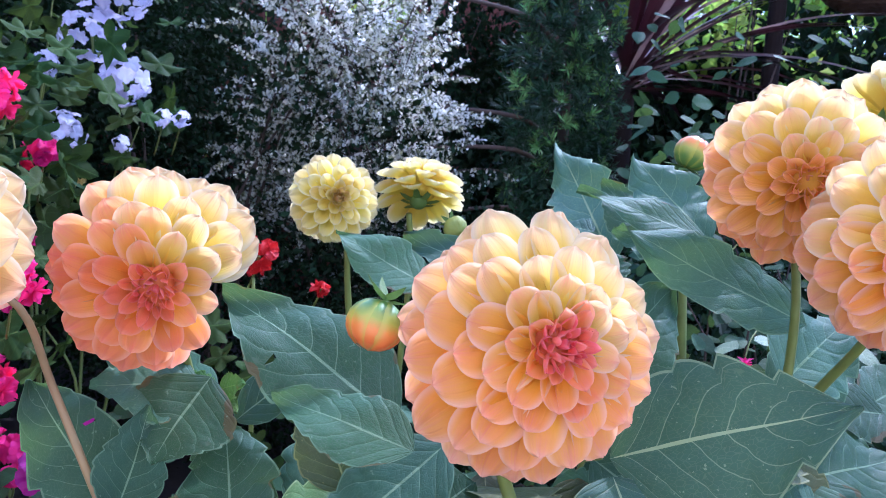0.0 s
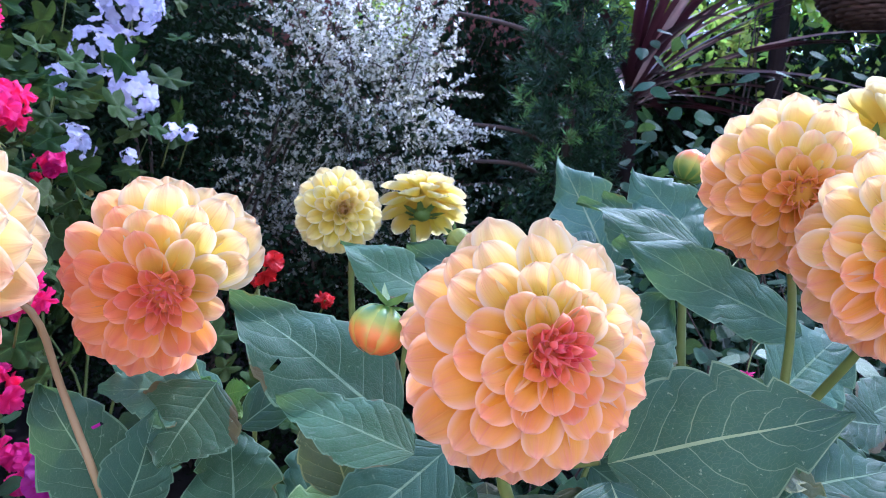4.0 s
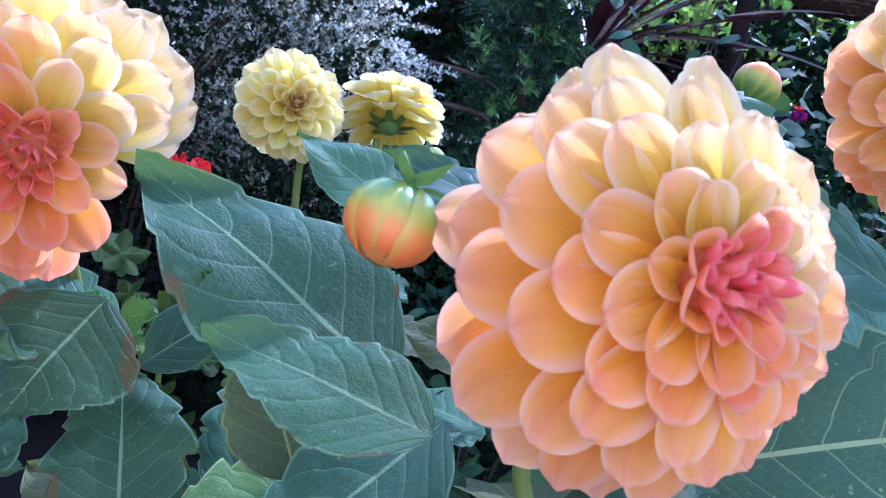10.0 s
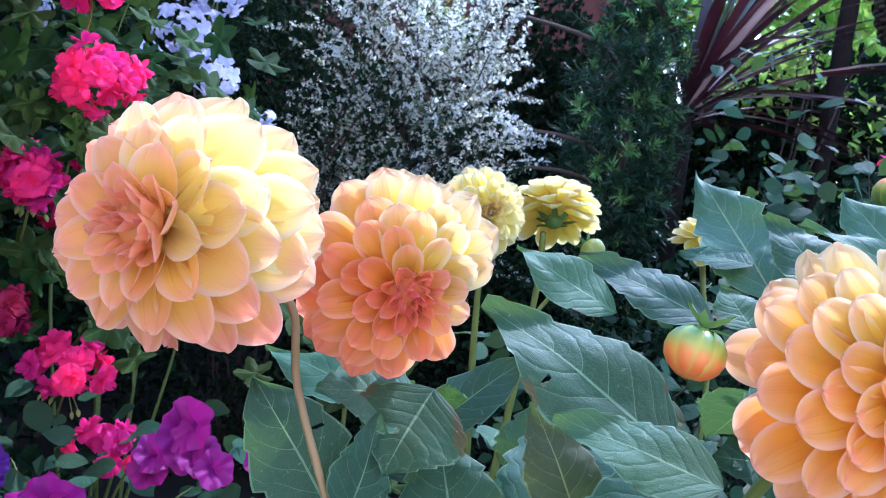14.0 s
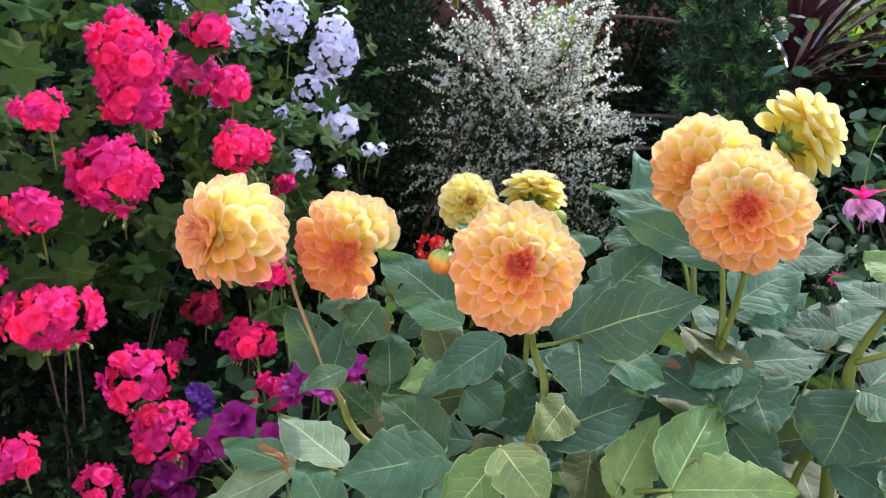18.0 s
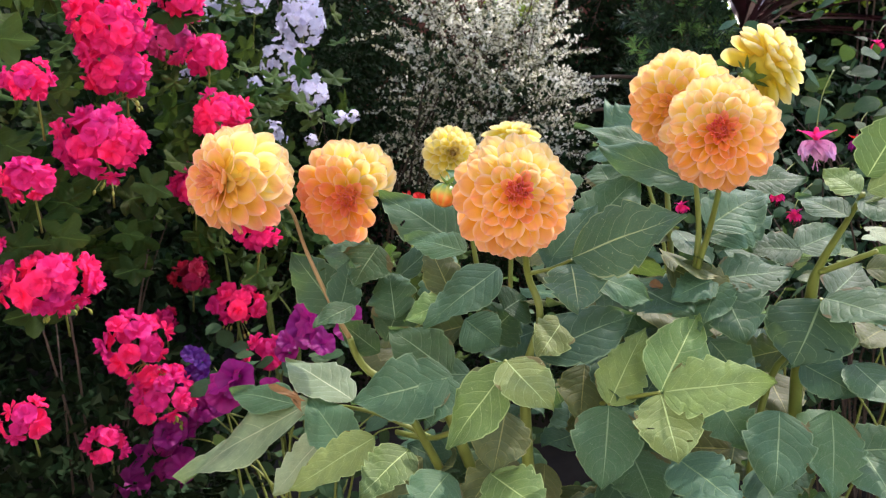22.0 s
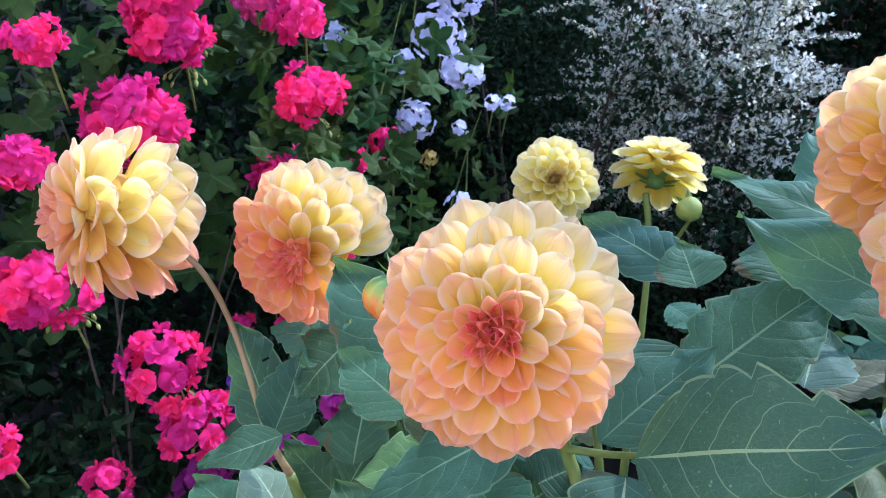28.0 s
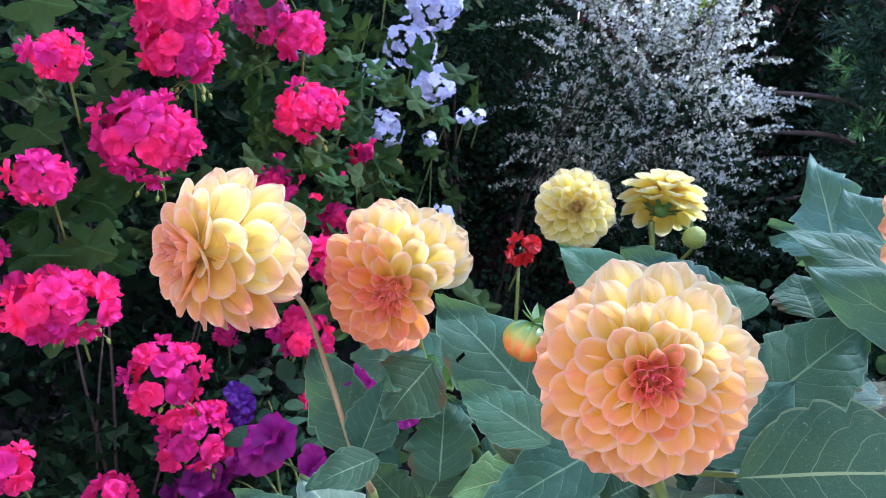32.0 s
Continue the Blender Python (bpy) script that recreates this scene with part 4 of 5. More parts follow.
def fuchsia_flower(parent, at, size, skirt):
    """A hanging double flower: a short tube, four swept-up sepals, a ruffled skirt and thin stamens."""
    off = parent.matrix_basis.translation
    rng = random.Random(int(at[0] * 1000))
    sepal_mat = RED if skirt is PURPLE else PINK
    sepals = [lobe_mesh("sepal", sepal_mat, 0.34, 0.25, 0.02, s) for s in (1, 2)]
    skirts = [lobe_mesh("skirt_petal", skirt, 0.75, 0.3, 0.07, s) for s in (3, 4, 5)]
    bm = bmesh.new()
    bmesh.ops.create_uvsphere(bm, u_segments=10, v_segments=8, radius=0.16)
    bmesh.ops.scale(bm, verts=bm.verts, vec=(0.8, 0.8, 2.2))
    body = part("fuchsia_flower", bm, PINK, parent)
    body.matrix_basis = Matrix.Translation(Vector(at) - off) @ Matrix.Diagonal((size, size, size, 1))
    for k in range(4):
        a = 1.571 * k + 0.4
        child("sepal", sepals[k % 2], body, frame_of(Vector((0, 0, -.22)), (math.cos(a), math.sin(a), rng.uniform(0.5, 1.1)), (0, 0, 1)) @ Matrix.Diagonal((1.2, 0.95, 1.2, 1)))
    for k in range(16):
        a = 2.4 * k + .4
        lean_ = 0.5 + 1.2 * (k / 16)
        d = Vector((math.cos(a) * lean_, math.sin(a) * lean_, rng.uniform(-.95, -.5)))
        child("skirt_petal", skirts[k % 3], body, frame_of(Vector((0, 0, -.25)), d, (math.cos(a), math.sin(a), .4)) @ Matrix.Diagonal((rng.uniform(.8, 1.1), rng.uniform(.8, 1.05), 1, 1)))
    for k in range(5):
        a = 1.26 * k
        v, f = tube([Vector((0, 0, -0.3)), Vector((0.06 * math.cos(a), 0.06 * math.sin(a), -1.0)), Vector((0.16 * math.cos(a), 0.16 * math.sin(a), -1.2 - 0.06 * k))], [.016, .012, .018], 5, 3)
        child("stamen", mesh_of("stamen", v, f, skirt), body)
    stem(parent, [Vector(at) + Vector((0, 0, size * .3)), Vector(at) + Vector((.01, .02, size * 1.6)), Vector(at) + Vector((.03, .05, size * 2.6))], [.0008, .0008, .001], STEM, "flower_stalk")


def fuchsia(at, label, seed, n, region, flowers):
    ob = thing("fuchsia_bush", at, label, "fuchsia", "fuchsias behind the dahlias")
    leafy(ob, seed, n, region, 0.042, FUCHSIA_MESH)
    c = Vector([0.5 * (r[0] + r[1]) for r in region])
    twigs(ob, seed, 14, at, c, [0.5 * (r[1] - r[0]) for r in region], BARK, 0.003)
    for p, s, mat in flowers:
        fuchsia_flower(ob, p, s, mat)
    return ob


shrub("green_shrub", (0.6, 1.95, 0), "mid-green leafy shrub filling the bed behind the fuchsias", "shrub",
      [(84, 5000, (0.75, 2.05, 0.40), (0.65, 0.25, 0.52), 0.038, BUSH, 0.55, 0.5), (85, 3500, (0.25, 1.6, 0.25), (0.45, 0.2, 0.34), 0.034, BUSH, 0.55, 0.5),
       (86, 2500, (0.85, 1.2, 0.35), (0.35, 0.4, 0.42), 0.038, BUSH, 0.55, 0.5)], (87, 10, (0.6, 1.95, 0), (0.6, 1.95, 0.4), (0.5, 0.2, 0.4), BARK))
fuchsia((0.42, 1.25, 0), "leafy fuchsia bush with lilac-pink hanging flowers", 81, 280, ((0.18, 0.62), (1.12, 1.42), (0.30, 0.92)),
        [((0.3496, 1.11, 0.7649), 0.040, LILAC_PINK), ((0.4148, 1.15, 0.7555), 0.019, PURPLE), ((0.287, 1.05, 0.6808), 0.016, PINK), ((0.3127, 1.05, 0.6485), 0.015, PINK), ((0.14, 1.1, 0.66), 0.015, PINK)])
fuchsia((0.65, 1.6, 0), "tall fuchsia bush with small dark pink flowers in shade", 82, 300, ((0.22, 1.05), (1.5, 1.95), (0.45, 1.12)),
        [((0.55, 1.5, 0.92), 0.02, PURPLE), ((0.62, 1.5, 0.95), 0.02, PURPLE), ((0.50, 1.48, 0.93), 0.016, PINK)])
fuchsia((0.1, 1.25, 0), "low green fuchsia bush behind the pale yellow blooms", 83, 240, ((-0.15, 0.42), (0.95, 1.35), (0.15, 0.62)), [((0.3, 0.95, 0.6), 0.014, PINK), ((0.22, 0.92, 0.55), 0.014, PINK)])

# the sunlit look of this plant sits in its pale leaf colours
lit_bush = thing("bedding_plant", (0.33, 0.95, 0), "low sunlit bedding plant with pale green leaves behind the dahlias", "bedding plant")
leafy(lit_bush, 88, 46, ((0.26, 0.46), (0.90, 1.02), (0.43, 0.64)), 0.036, [simple_leaf("leaf", m, s) for m in (FRESH_LEAF, PALE_LEAF, SUNNY_LEAF) for s in (4, 5)], "leaf", (0.0, -0.4, 0.9))
twigs(lit_bush, 89, 8, (0.33, 0.95, 0), (0.33, 0.96, 0.47), (0.12, 0.05, 0.08), STEM, 0.003, "stem")


# ---- pelargoniums ----
def floret_mesh(mat, seed, petals=8, ruffle=0.05, slim=0.62):
    """A floret of rounded, overlapping petals round its heart, radius 1."""
    rng = random.Random(seed)
    verts, faces = [], []
    for k in range(petals):
        inner = k >= 5
        a = (2 * math.pi * k / 5 if not inner else 2.1 * k + 0.5) + rng.uniform(-.2, .2)
        ln, lift = (rng.uniform(0.45, 0.6), 0.65) if inner else (rng.uniform(0.85, 1.05), rng.uniform(0.15, 0.35))
        m = Matrix.Rotation(a, 4, "Z") @ Matrix.Rotation(rng.uniform(-.2, .2), 4, "Y")
        o = len(verts)
        for j in range(6):
            v = j / 5
            w = slim * ln * (0.18 + 0.82 * math.sin(math.pi * 0.5 * min(1, v / 0.62)) ** 1.2) * (1 if v < 0.62 else math.sqrt(max(0.03, 1 - ((v - 0.62) / 0.39) ** 2)))
            for i in range(5):
                u = -1 + 2 * i / 4
                z = lift * v - 0.22 * v * v * (0.2 if inner else 1) + 0.16 * w * u * u + ruffle * math.sin(4 * u + 3 * k + seed) * v
                verts.append(m @ Vector((u * w, ln * v * (1 - 0.06 * u * u), z)))
        faces += [tuple(o + q for q in f) for f in grid_faces(5, 6)]
    return mesh_of("floret", verts, faces, mat)


FLORETS = {}


def nodding_bud():
    """A small pointed green bud, 9 mm long, with its stalk at the origin."""
    n, prof = 8, [(0.0, 0.0), (0.0016, 0.001), (0.0024, 0.0035), (0.0020, 0.006), (0.0010, 0.008), (0.0002, 0.009)]
    verts = [(r * math.cos(2 * math.pi * i / n), y, r * math.sin(2 * math.pi * i / n)) for r, y in prof for i in range(n)]
    faces = [(j * n + i, (j + 1) * n + i, (j + 1) * n + (i + 1) % n, j * n + (i + 1) % n) for j in range(len(prof) - 1) for i in range(n)]
    return mesh_of("bud", verts, faces, GREEN_BUD)


NODDING_BUD = nodding_bud()


def head(parent, centre, radius, mat, floret, seed, petals=8, flat=0.85, lean=(0.3, -0.5, 0.6), density=1.0):
    """A round head of florets on thin stalks that meet at one stem."""
    key = (mat.name, petals)
    if key not in FLORETS:
        FLORETS[key] = [floret_mesh(mat, s, petals, 0.15 if petals > 5 else 0.12, 0.60 if petals > 5 else 0.40) for s in range(4)]
    rng = random.Random(seed)
    off = parent.matrix_basis.translation
    c = Vector(centre)
    foot = c - Vector(lean).normalized() * radius * 1.1
    v, f = tube([Vector((0, 0, 0)), (foot - c) * 0.6, foot - c, foot - c + Vector((-.03, .03, -.05))], [.002, .0016, .0014, .0014], 6)
    body = child("flower_head", mesh_of("flower_head", v, f, STEM), parent, Matrix.Translation(c - off))
    squash = Vector((rng.uniform(0.8, 1.15), rng.uniform(0.8, 1.15), rng.uniform(0.75, 1.1)))
    n = max(4, int(density * 2.3 * (radius / floret) ** 2))
    for i in range(n):
        z = 1 - 1.75 * (i + 0.5) / n
        a = 2.399963 * i
        r = math.sqrt(max(0, 1 - z * z))
        d = Vector((r * math.cos(a), r * math.sin(a), z))
        d = Vector(lean).to_track_quat("Z", "Y") @ d
        d.z *= flat
        p = d * (radius - floret * 0.3) * rng.uniform(0.66, 1.12)
        p = Vector((p.x * squash.x, p.y * squash.y, p.z * squash.z))
        d = (d + Vector((rng.gauss(0, .18), rng.gauss(0, .18), rng.gauss(0, .18)))).normalized()
        s = floret * rng.uniform(0.85, 1.15)
        m = frame_of(p, d.orthogonal(), d) @ Matrix.Rotation(rng.uniform(0, 6.28), 4, "Z") @ Matrix.Diagonal((s, s, s, 1))
        child("floret", rng.choice(FLORETS[key]), body, m)
    if radius > 0.035 and mat is not LILAC:
        # unopened buds that nod on thin stalks under the head
        for k in range(6):
            a = rng.uniform(0, 6.28)
            q = foot - c + Vector((math.cos(a), math.sin(a), rng.uniform(-0.9, -0.1))) * radius * rng.uniform(0.35, 0.6)
            child("bud", NODDING_BUD, body, frame_of(q, (math.cos(a) * 0.4, math.sin(a) * 0.4, -1), (1, 0, 0.2)) @ Matrix.Scale(rng.uniform(0.8, 1.2), 4))
            v, f = tube([(foot - c) * 0.9, (foot - c + q) * 0.5 + Vector((0, 0, 0.004)), q], [.0007, .0007, .0006], 5, 3)
            child("bud_stalk", mesh_of("bud_stalk", v, f, STEM), body)
    return body


pink_plant = thing("pink_pelargonium", (-0.75, 0.65, 0), "tall ivy-leaved pelargonium covered in bright pink flower heads", "pelargonium")
white_plant = thing("white_pelargonium", (-0.85, 1.35, 0), "pelargonium with loose lilac-white flower heads behind the pink one", "pelargonium")
HEAD_NO = [0]


def pink_head(centre, radius, mat=None):
    HEAD_NO[0] += 1
    head(pink_plant, centre, radius * (1.02 if centre[1] < 0.7 else 0.88), mat or PINK, min(0.0185, radius * 0.5), 100 + HEAD_NO[0], 10, density=1.4 if centre[2] > 0.56 else 1.0, flat=0.85)


def white_head(centre, radius, mat=None):
    HEAD_NO[0] += 1
    head(white_plant, centre, radius * 1.05, mat or LILAC, min(0.0155, radius * 0.7), 300 + HEAD_NO[0], 5, density=1.25, flat=1.1)


pink_head((-0.580, 0.595, 0.979), 0.055)
pink_head((-0.580, 0.602, 0.919), 0.045)
pink_head((-0.580, 0.550, 0.822), 0.054)
pink_head((-0.580, 0.453, 0.900), 0.026)
pink_head((-0.580, 0.428, 0.785), 0.028)
pink_head((-0.580, 0.441, 0.657), 0.050)
pink_head((-0.580, 0.567, 0.536), 0.050)
pink_head((-0.580, 0.607, 0.451), 0.047)
pink_head((-0.580, 0.375, 0.504), 0.028)
pink_head((-0.580, 0.489, 0.425), 0.029)
pink_head((-0.638, 0.780, 0.982), 0.042, ROSE)
pink_head((-0.565, 0.780, 0.950), 0.038)
pink_head((-0.545, 0.780, 0.856), 0.050)
pink_head((-0.620, 0.780, 0.743), 0.042)
pink_head((-0.560, 0.780, 0.545), 0.049)
pink_head((-0.505, 0.780, 0.464), 0.039)
pink_head((-0.709, 0.780, 0.516), 0.026)
pink_head((-0.597, 0.780, 1.036), 0.043)
pink_head((-0.645, 0.780, 0.592), 0.036, CRIMSON)
pink_head((-0.462, 0.720, 0.676), 0.036)
pink_head((-0.620, 0.389, 0.710), 0.025)
pink_head((-0.620, 0.391, 0.765), 0.018)
pink_head((-0.630, 0.950, 0.677), 0.041)
pink_head((-0.696, 0.950, 0.693), 0.037)
pink_head((-0.752, 0.950, 0.754), 0.033)
pink_head((-0.657, 1.050, 0.786), 0.031)
pink_head((-0.731, 1.050, 0.751), 0.028)
white_head((-0.902, 1.280, 1.146), 0.060)
white_head((-0.668, 1.280, 1.062), 0.055)
white_head((-0.722, 1.280, 0.984), 0.046)
white_head((-0.667, 1.280, 0.913), 0.043)
white_head((-0.787, 1.280, 1.150), 0.048)
white_head((-0.666, 1.280, 1.104), 0.045)
white_head((-0.782, 1.280, 0.820), 0.037)
white_head((-0.595, 1.280, 0.851), 0.016)
white_head((-0.562, 1.280, 0.853), 0.015)
white_head((-0.671, 1.280, 0.806), 0.017)
white_head((-1.102, 1.280, 1.187), 0.043)
white_head((-1.001, 1.280, 0.990), 0.032)
white_head((-0.811, 1.280, 0.930), 0.026)
head(white_plant, (-0.811, 1.365, 0.735), 0.022, STRAW, 0.011, 401, 5)
head(white_plant, (-0.471, 1.001, 0.700), 0.02, LILAC, 0.014, 402, 5)


def ivy_mesh(seed):
    """A five-lobed waxy leaf, about 1 across, with its stalk at the origin."""
    rng = random.Random(seed)
    n = 40
    verts, uvs = [(0, 0.15, 0.02)], [(0.5, 0.2)]
    for ringk in (0.5, 1.0):
        for i in range(n):
            a = 2 * math.pi * i / n
            lobes = 0.42 + 0.11 * math.cos(5 * a) + 0.02 * math.cos(15 * a + seed)
            if abs(a - math.pi) < 0.35:
                lobes *= 0.45 + 1.5 * abs(a - math.pi)
            r = lobes * ringk
            x, y = r * math.sin(a), 0.15 + r * math.cos(a)
            z = 0.16 * r * r * 2 + 0.035 * math.sin(5 * a + seed) * ringk - 0.05 * ringk
            verts.append((x, y, z))
            uvs.append((0.5 + x * 0.95, 0.2 + y * 0.8))
    faces = [(0, 1 + i, 1 + (i + 1) % n) for i in range(n)]
    faces += [(1 + i, 1 + n + i, 1 + n + (i + 1) % n, 1 + (i + 1) % n) for i in range(n)]
    return mesh_of("leaf", verts, [f[::-1] for f in faces], IVY_LEAF, ("leaf", uvs))


IVY = [ivy_mesh(s) for s in range(3)]


def ivy_foliage(parent, seed, n, region, size, face):
    leafy(parent, seed, n, region, size, IVY, "leaf", face)


ivy_foliage(pink_plant, 91, 260, ((-0.82, -0.60), (0.33, 1.02), (0.60, 1.12)), 0.062, (0.75, -0.5, 0.45))
leafy(pink_plant, 92, 100, ((-0.72, -0.48), (0.78, 1.05), (0.56, 0.95)), 0.055, IVY, "leaf", (0.5, -0.6, 0.5))
leafy(white_plant, 93, 150, ((-1.10, -0.66), (1.27, 1.5), (0.55, 1.22)), 0.055, IVY, "leaf", (0.3, -0.7, 0.5))
twigs(pink_plant, 94, 5, (-0.78, 0.65, 0.05), (-0.76, 0.65, 0.7), (0.10, 0.33, 0.42), BARK, 0.0026, "stem")
twigs(white_plant, 95, 7, (-0.85, 1.35, 0), (-0.85, 1.36, 0.8), (0.25, 0.1, 0.38), STEM, 0.004, "stem")
# more added dark foliage that stands for shade
shrub("shade_shrub", (-1.2, 0.8, 0), "dense dark foliage added for the shade behind the pelargoniums", "shrub",
      [(97, 11000, (-1.15, 0.75, 0.65), (0.26, 0.9, 0.85), 0.035, SHADED_LEAF, 0.6, 0.5), (99, 12000, (-1.75, 0.7, 0.9), (0.4, 1.5, 1.2), 0.05, SHADED_LEAF, 0.6, 0.4), (98, 2500, (-0.72, 0.62, 0.2), (0.16, 0.4, 0.25), 0.03, SHADED_LEAF, 0.6, 0.5)])


def flower_pot(at, radius, height):
    """A white tapered pot with a thick rim, filled with soil."""
    ob = thing("flower_pot", at, "white glazed flower pot half hidden by the pelargonium", "pot")
    n = 32
    prof = [(0.70, 0.0), (0.74, 0.02), (0.90, 0.80), (0.92, 0.86), (1.0, 0.87), (1.0, 0.99), (0.97, 1.0), (0.90, 0.99), (0.88, 0.90)]
    verts = [(radius * r * math.cos(2 * math.pi * i / n), radius * r * math.sin(2 * math.pi * i / n), height * z) for r, z in prof for i in range(n)]
    faces = [(j * n + i, j * n + (i + 1) % n, (j + 1) * n + (i + 1) % n, (j + 1) * n + i) for j in range(len(prof) - 1) for i in range(n)]
    faces.append(tuple(range(n))[::-1])
    child("pot", mesh_of("pot", verts, faces, WHITE_GLAZE), ob)
    bm = bmesh.new()
    bmesh.ops.create_circle(bm, cap_ends=True, segments=n, radius=radius * 0.885)
    bmesh.ops.translate(bm, verts=bm.verts, vec=(0, 0, height * 0.92))
    part("soil", bm, SOIL, ob)


flower_pot((-0.800, 0.370, 0.0), 0.075, 0.415)

# ---- petunias ----
petunias = thing("petunia_plant", (-0.45, 0.7, 0), "low petunias with velvety purple trumpets in shade", "petunia")


def trumpet_mesh(mat, seed):
    n, rows_ = 30, 6
    verts = []
    for j in range(rows_):
        v = j / (rows_ - 1)
        for i in range(n):
            a = 2 * math.pi * i / n
            r = 0.12 + 0.88 * v ** 1.4
            r *= 1 + 0.07 * math.cos(5 * a + seed) * v
            z = -0.55 * (1 - v) ** 2 + 0.13 * math.sin(9 * a + seed) * v * v + 0.05 * math.cos(5 * a)
            verts.append((r * math.cos(a), r * math.sin(a), z))
    faces = [(j * n + i, j * n + (i + 1) % n, (j + 1) * n + (i + 1) % n, (j + 1) * n + i) for j in range(rows_ - 1) for i in range(n)]
    return mesh_of("petunia_flower", verts, faces, mat)


TRUMPETS = {m.name: [trumpet_mesh(m, s) for s in (1, 2)] for m in (PURPLE, VIOLET)}


def petunia_flower(centre, radius, mat=None):
    HEAD_NO[0] += 1
    rng = random.Random(HEAD_NO[0])
    off = petunias.matrix_basis.translation
    for k in range(3):
        p = Vector(centre) + Vector((rng.uniform(-1, 1), rng.uniform(-.6, .6), rng.uniform(-1, 1))) * radius * 0.7 * (k > 0)
        d = Vector((0.35 + rng.gauss(0, .3), -0.7, 0.5 + rng.gauss(0, .3)))
        s = radius * rng.uniform(0.6, 0.85)
        child("petunia_flower", TRUMPETS[(mat or PURPLE).name][k % 2], petunias, frame_of(p - off, d.orthogonal(), d) @ Matrix.Diagonal((s, s, s, 1)))


petunia_flower((-0.361, 0.660, 0.548), 0.032)
petunia_flower((-0.340, 0.660, 0.528), 0.024)
petunia_flower((-0.391, 0.660, 0.526), 0.023)
petunia_flower((-0.543, 0.660, 0.411), 0.035)
petunia_flower((-0.505, 0.660, 0.429), 0.024)
petunia_flower((-0.638, 0.660, 0.329), 0.042)
petunia_flower((-0.684, 0.660, 0.297), 0.033)
petunia_flower((-0.612, 0.660, 0.290), 0.031)
petunia_flower((-0.562, 0.660, 0.466), 0.023, VIOLET)
petunia_flower((-0.553, 0.660, 0.494), 0.017, VIOLET)
petunia_flower((-0.477, 0.620, 0.454), 0.037)
petunia_flower((-0.274, 0.620, 0.562), 0.023)
petunia_flower((-0.596, 0.620, 0.373), 0.029)
petunia_flower((-0.394, 0.620, 0.457), 0.026)
leafy(petunias, 96, 260, ((-0.72, -0.2), (0.62, 0.9), (0.18, 0.5)), 0.04, FUCHSIA_MESH, "leaf")
twigs(petunias, 97, 16, (-0.45, 0.72, 0), (-0.45, 0.74, 0.32), (0.25, 0.12, 0.18), STEM, 0.003, "stem")

red_plant = thing("red_pelargonium", (-0.27, 0.88, 0), "small pelargonium with one scarlet flower head", "pelargonium")
head(red_plant, (-0.262, 0.86, 0.695), 0.024, RED, 0.015, 405)
head(red_plant, (-0.20, 0.90, 0.655), 0.010, RED, 0.009, 406)
stem(red_plant, [(-0.268, 0.86, 0.67), (-0.27, 0.87, 0.45), (-0.27, 0.88, 0)], [.002, .003, .004])
leafy(red_plant, 407, 30, ((-0.36, -0.18), (0.82, 0.95), (0.35, 0.62)), 0.05, IVY, "leaf", (0.2, -0.7, 0.6))

# ---- dahlias ----
centre = thing("dahlia_plant", (0.02, 0.46, 0), "dahlia with round peach blooms, an orange bud and toothed blue-green leaves", "dahlia", "dahlias in the bed")
lean = thing("dahlia_plant", (0.0, 0.5, 0), "dahlia with one cream and peach bloom leaning on a reddish stem", "dahlia", "dahlias in the bed")
pair = thing("dahlia_plant", (0.16, 0.52, 0), "dahlia with two peach blooms and a fading pale yellow one", "dahlia", "dahlias in the bed")
budding = thing("dahlia_plant", (0.26, 0.6, 0), "young dahlia with fresh green leaves and small buds", "dahlia", "dahlias in the bed")
lemon = thing("dahlia_plant", (-0.1, 0.78, 0), "dahlia with pale lemon-yellow blooms and a small bud", "dahlia", "dahlias in the bed")
bloom(centre, (0.0415, 0.3215, 0.7575), (0.40, -0.885, 0.22), 0.0485, PEACH, 114, 0.60, seed=1, lit_from=(0.35, 0.1, 1.0), tones=(-0.12, 0.2, 0.52))
bloom(centre, (-0.1375, 0.394, 0.7588), (0.37, -0.92, -0.12), 0.050, CORAL, 104, 0.70, seed=2, spin=0.5, lit_from=(0.6, 0.25, 0.75), tones=(-0.1, 0.25, 0.55), gap=((0.85, 0.2, -0.5), 44.0), label="bloom with pale upper petals and an orange-pink heart")
bloom(lean, (-0.202, 0.3145, 0.7785), (-0.20, -0.96, 0.08), 0.0490, BLUSH, 100, 0.82, 134, "pointed", 3, 1.38, lit_from=(0.75, 0.1, 0.65), tones=(0.03, 0.34, 0.64), lean_out=24.0, ruffled=0.30)
bloom(pair, (0.1626, 0.4327, 0.8225), (-0.07, -0.95, -0.10), 0.0430, APRICOT, 100, 0.7, seed=4, start=0.05, lit_from=(0.2, 0.2, 1.0))
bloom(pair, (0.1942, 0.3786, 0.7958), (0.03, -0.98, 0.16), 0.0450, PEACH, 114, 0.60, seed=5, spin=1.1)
bloom(pair, (0.2284, 0.4919, 0.8468), (0.74, 0.42, 0.48), 0.039, LEMON, 74, 0.85, 104, "loose", 6, 1.2, label="fading pale yellow bloom seen from behind")
bloom(lemon, (-0.1282, 0.6721, 0.7788), (0.45, -0.85, 0.15), 0.038, LEMON, 90, 0.7, 118, "loose", 7, 1.1)
bloom(lemon, (-0.0675, 0.7514, 0.7827), (-0.05, 0.5, 0.8), 0.043, LEMON, 84, 0.6, 112, "loose", 8, 1.1)
bloom(lemon, (0.0946, 0.86, 0.7666), (0.3, -0.3, 0.9), 0.04, LEMON, 80, 0.6, 112, "loose", 9, 1.1)
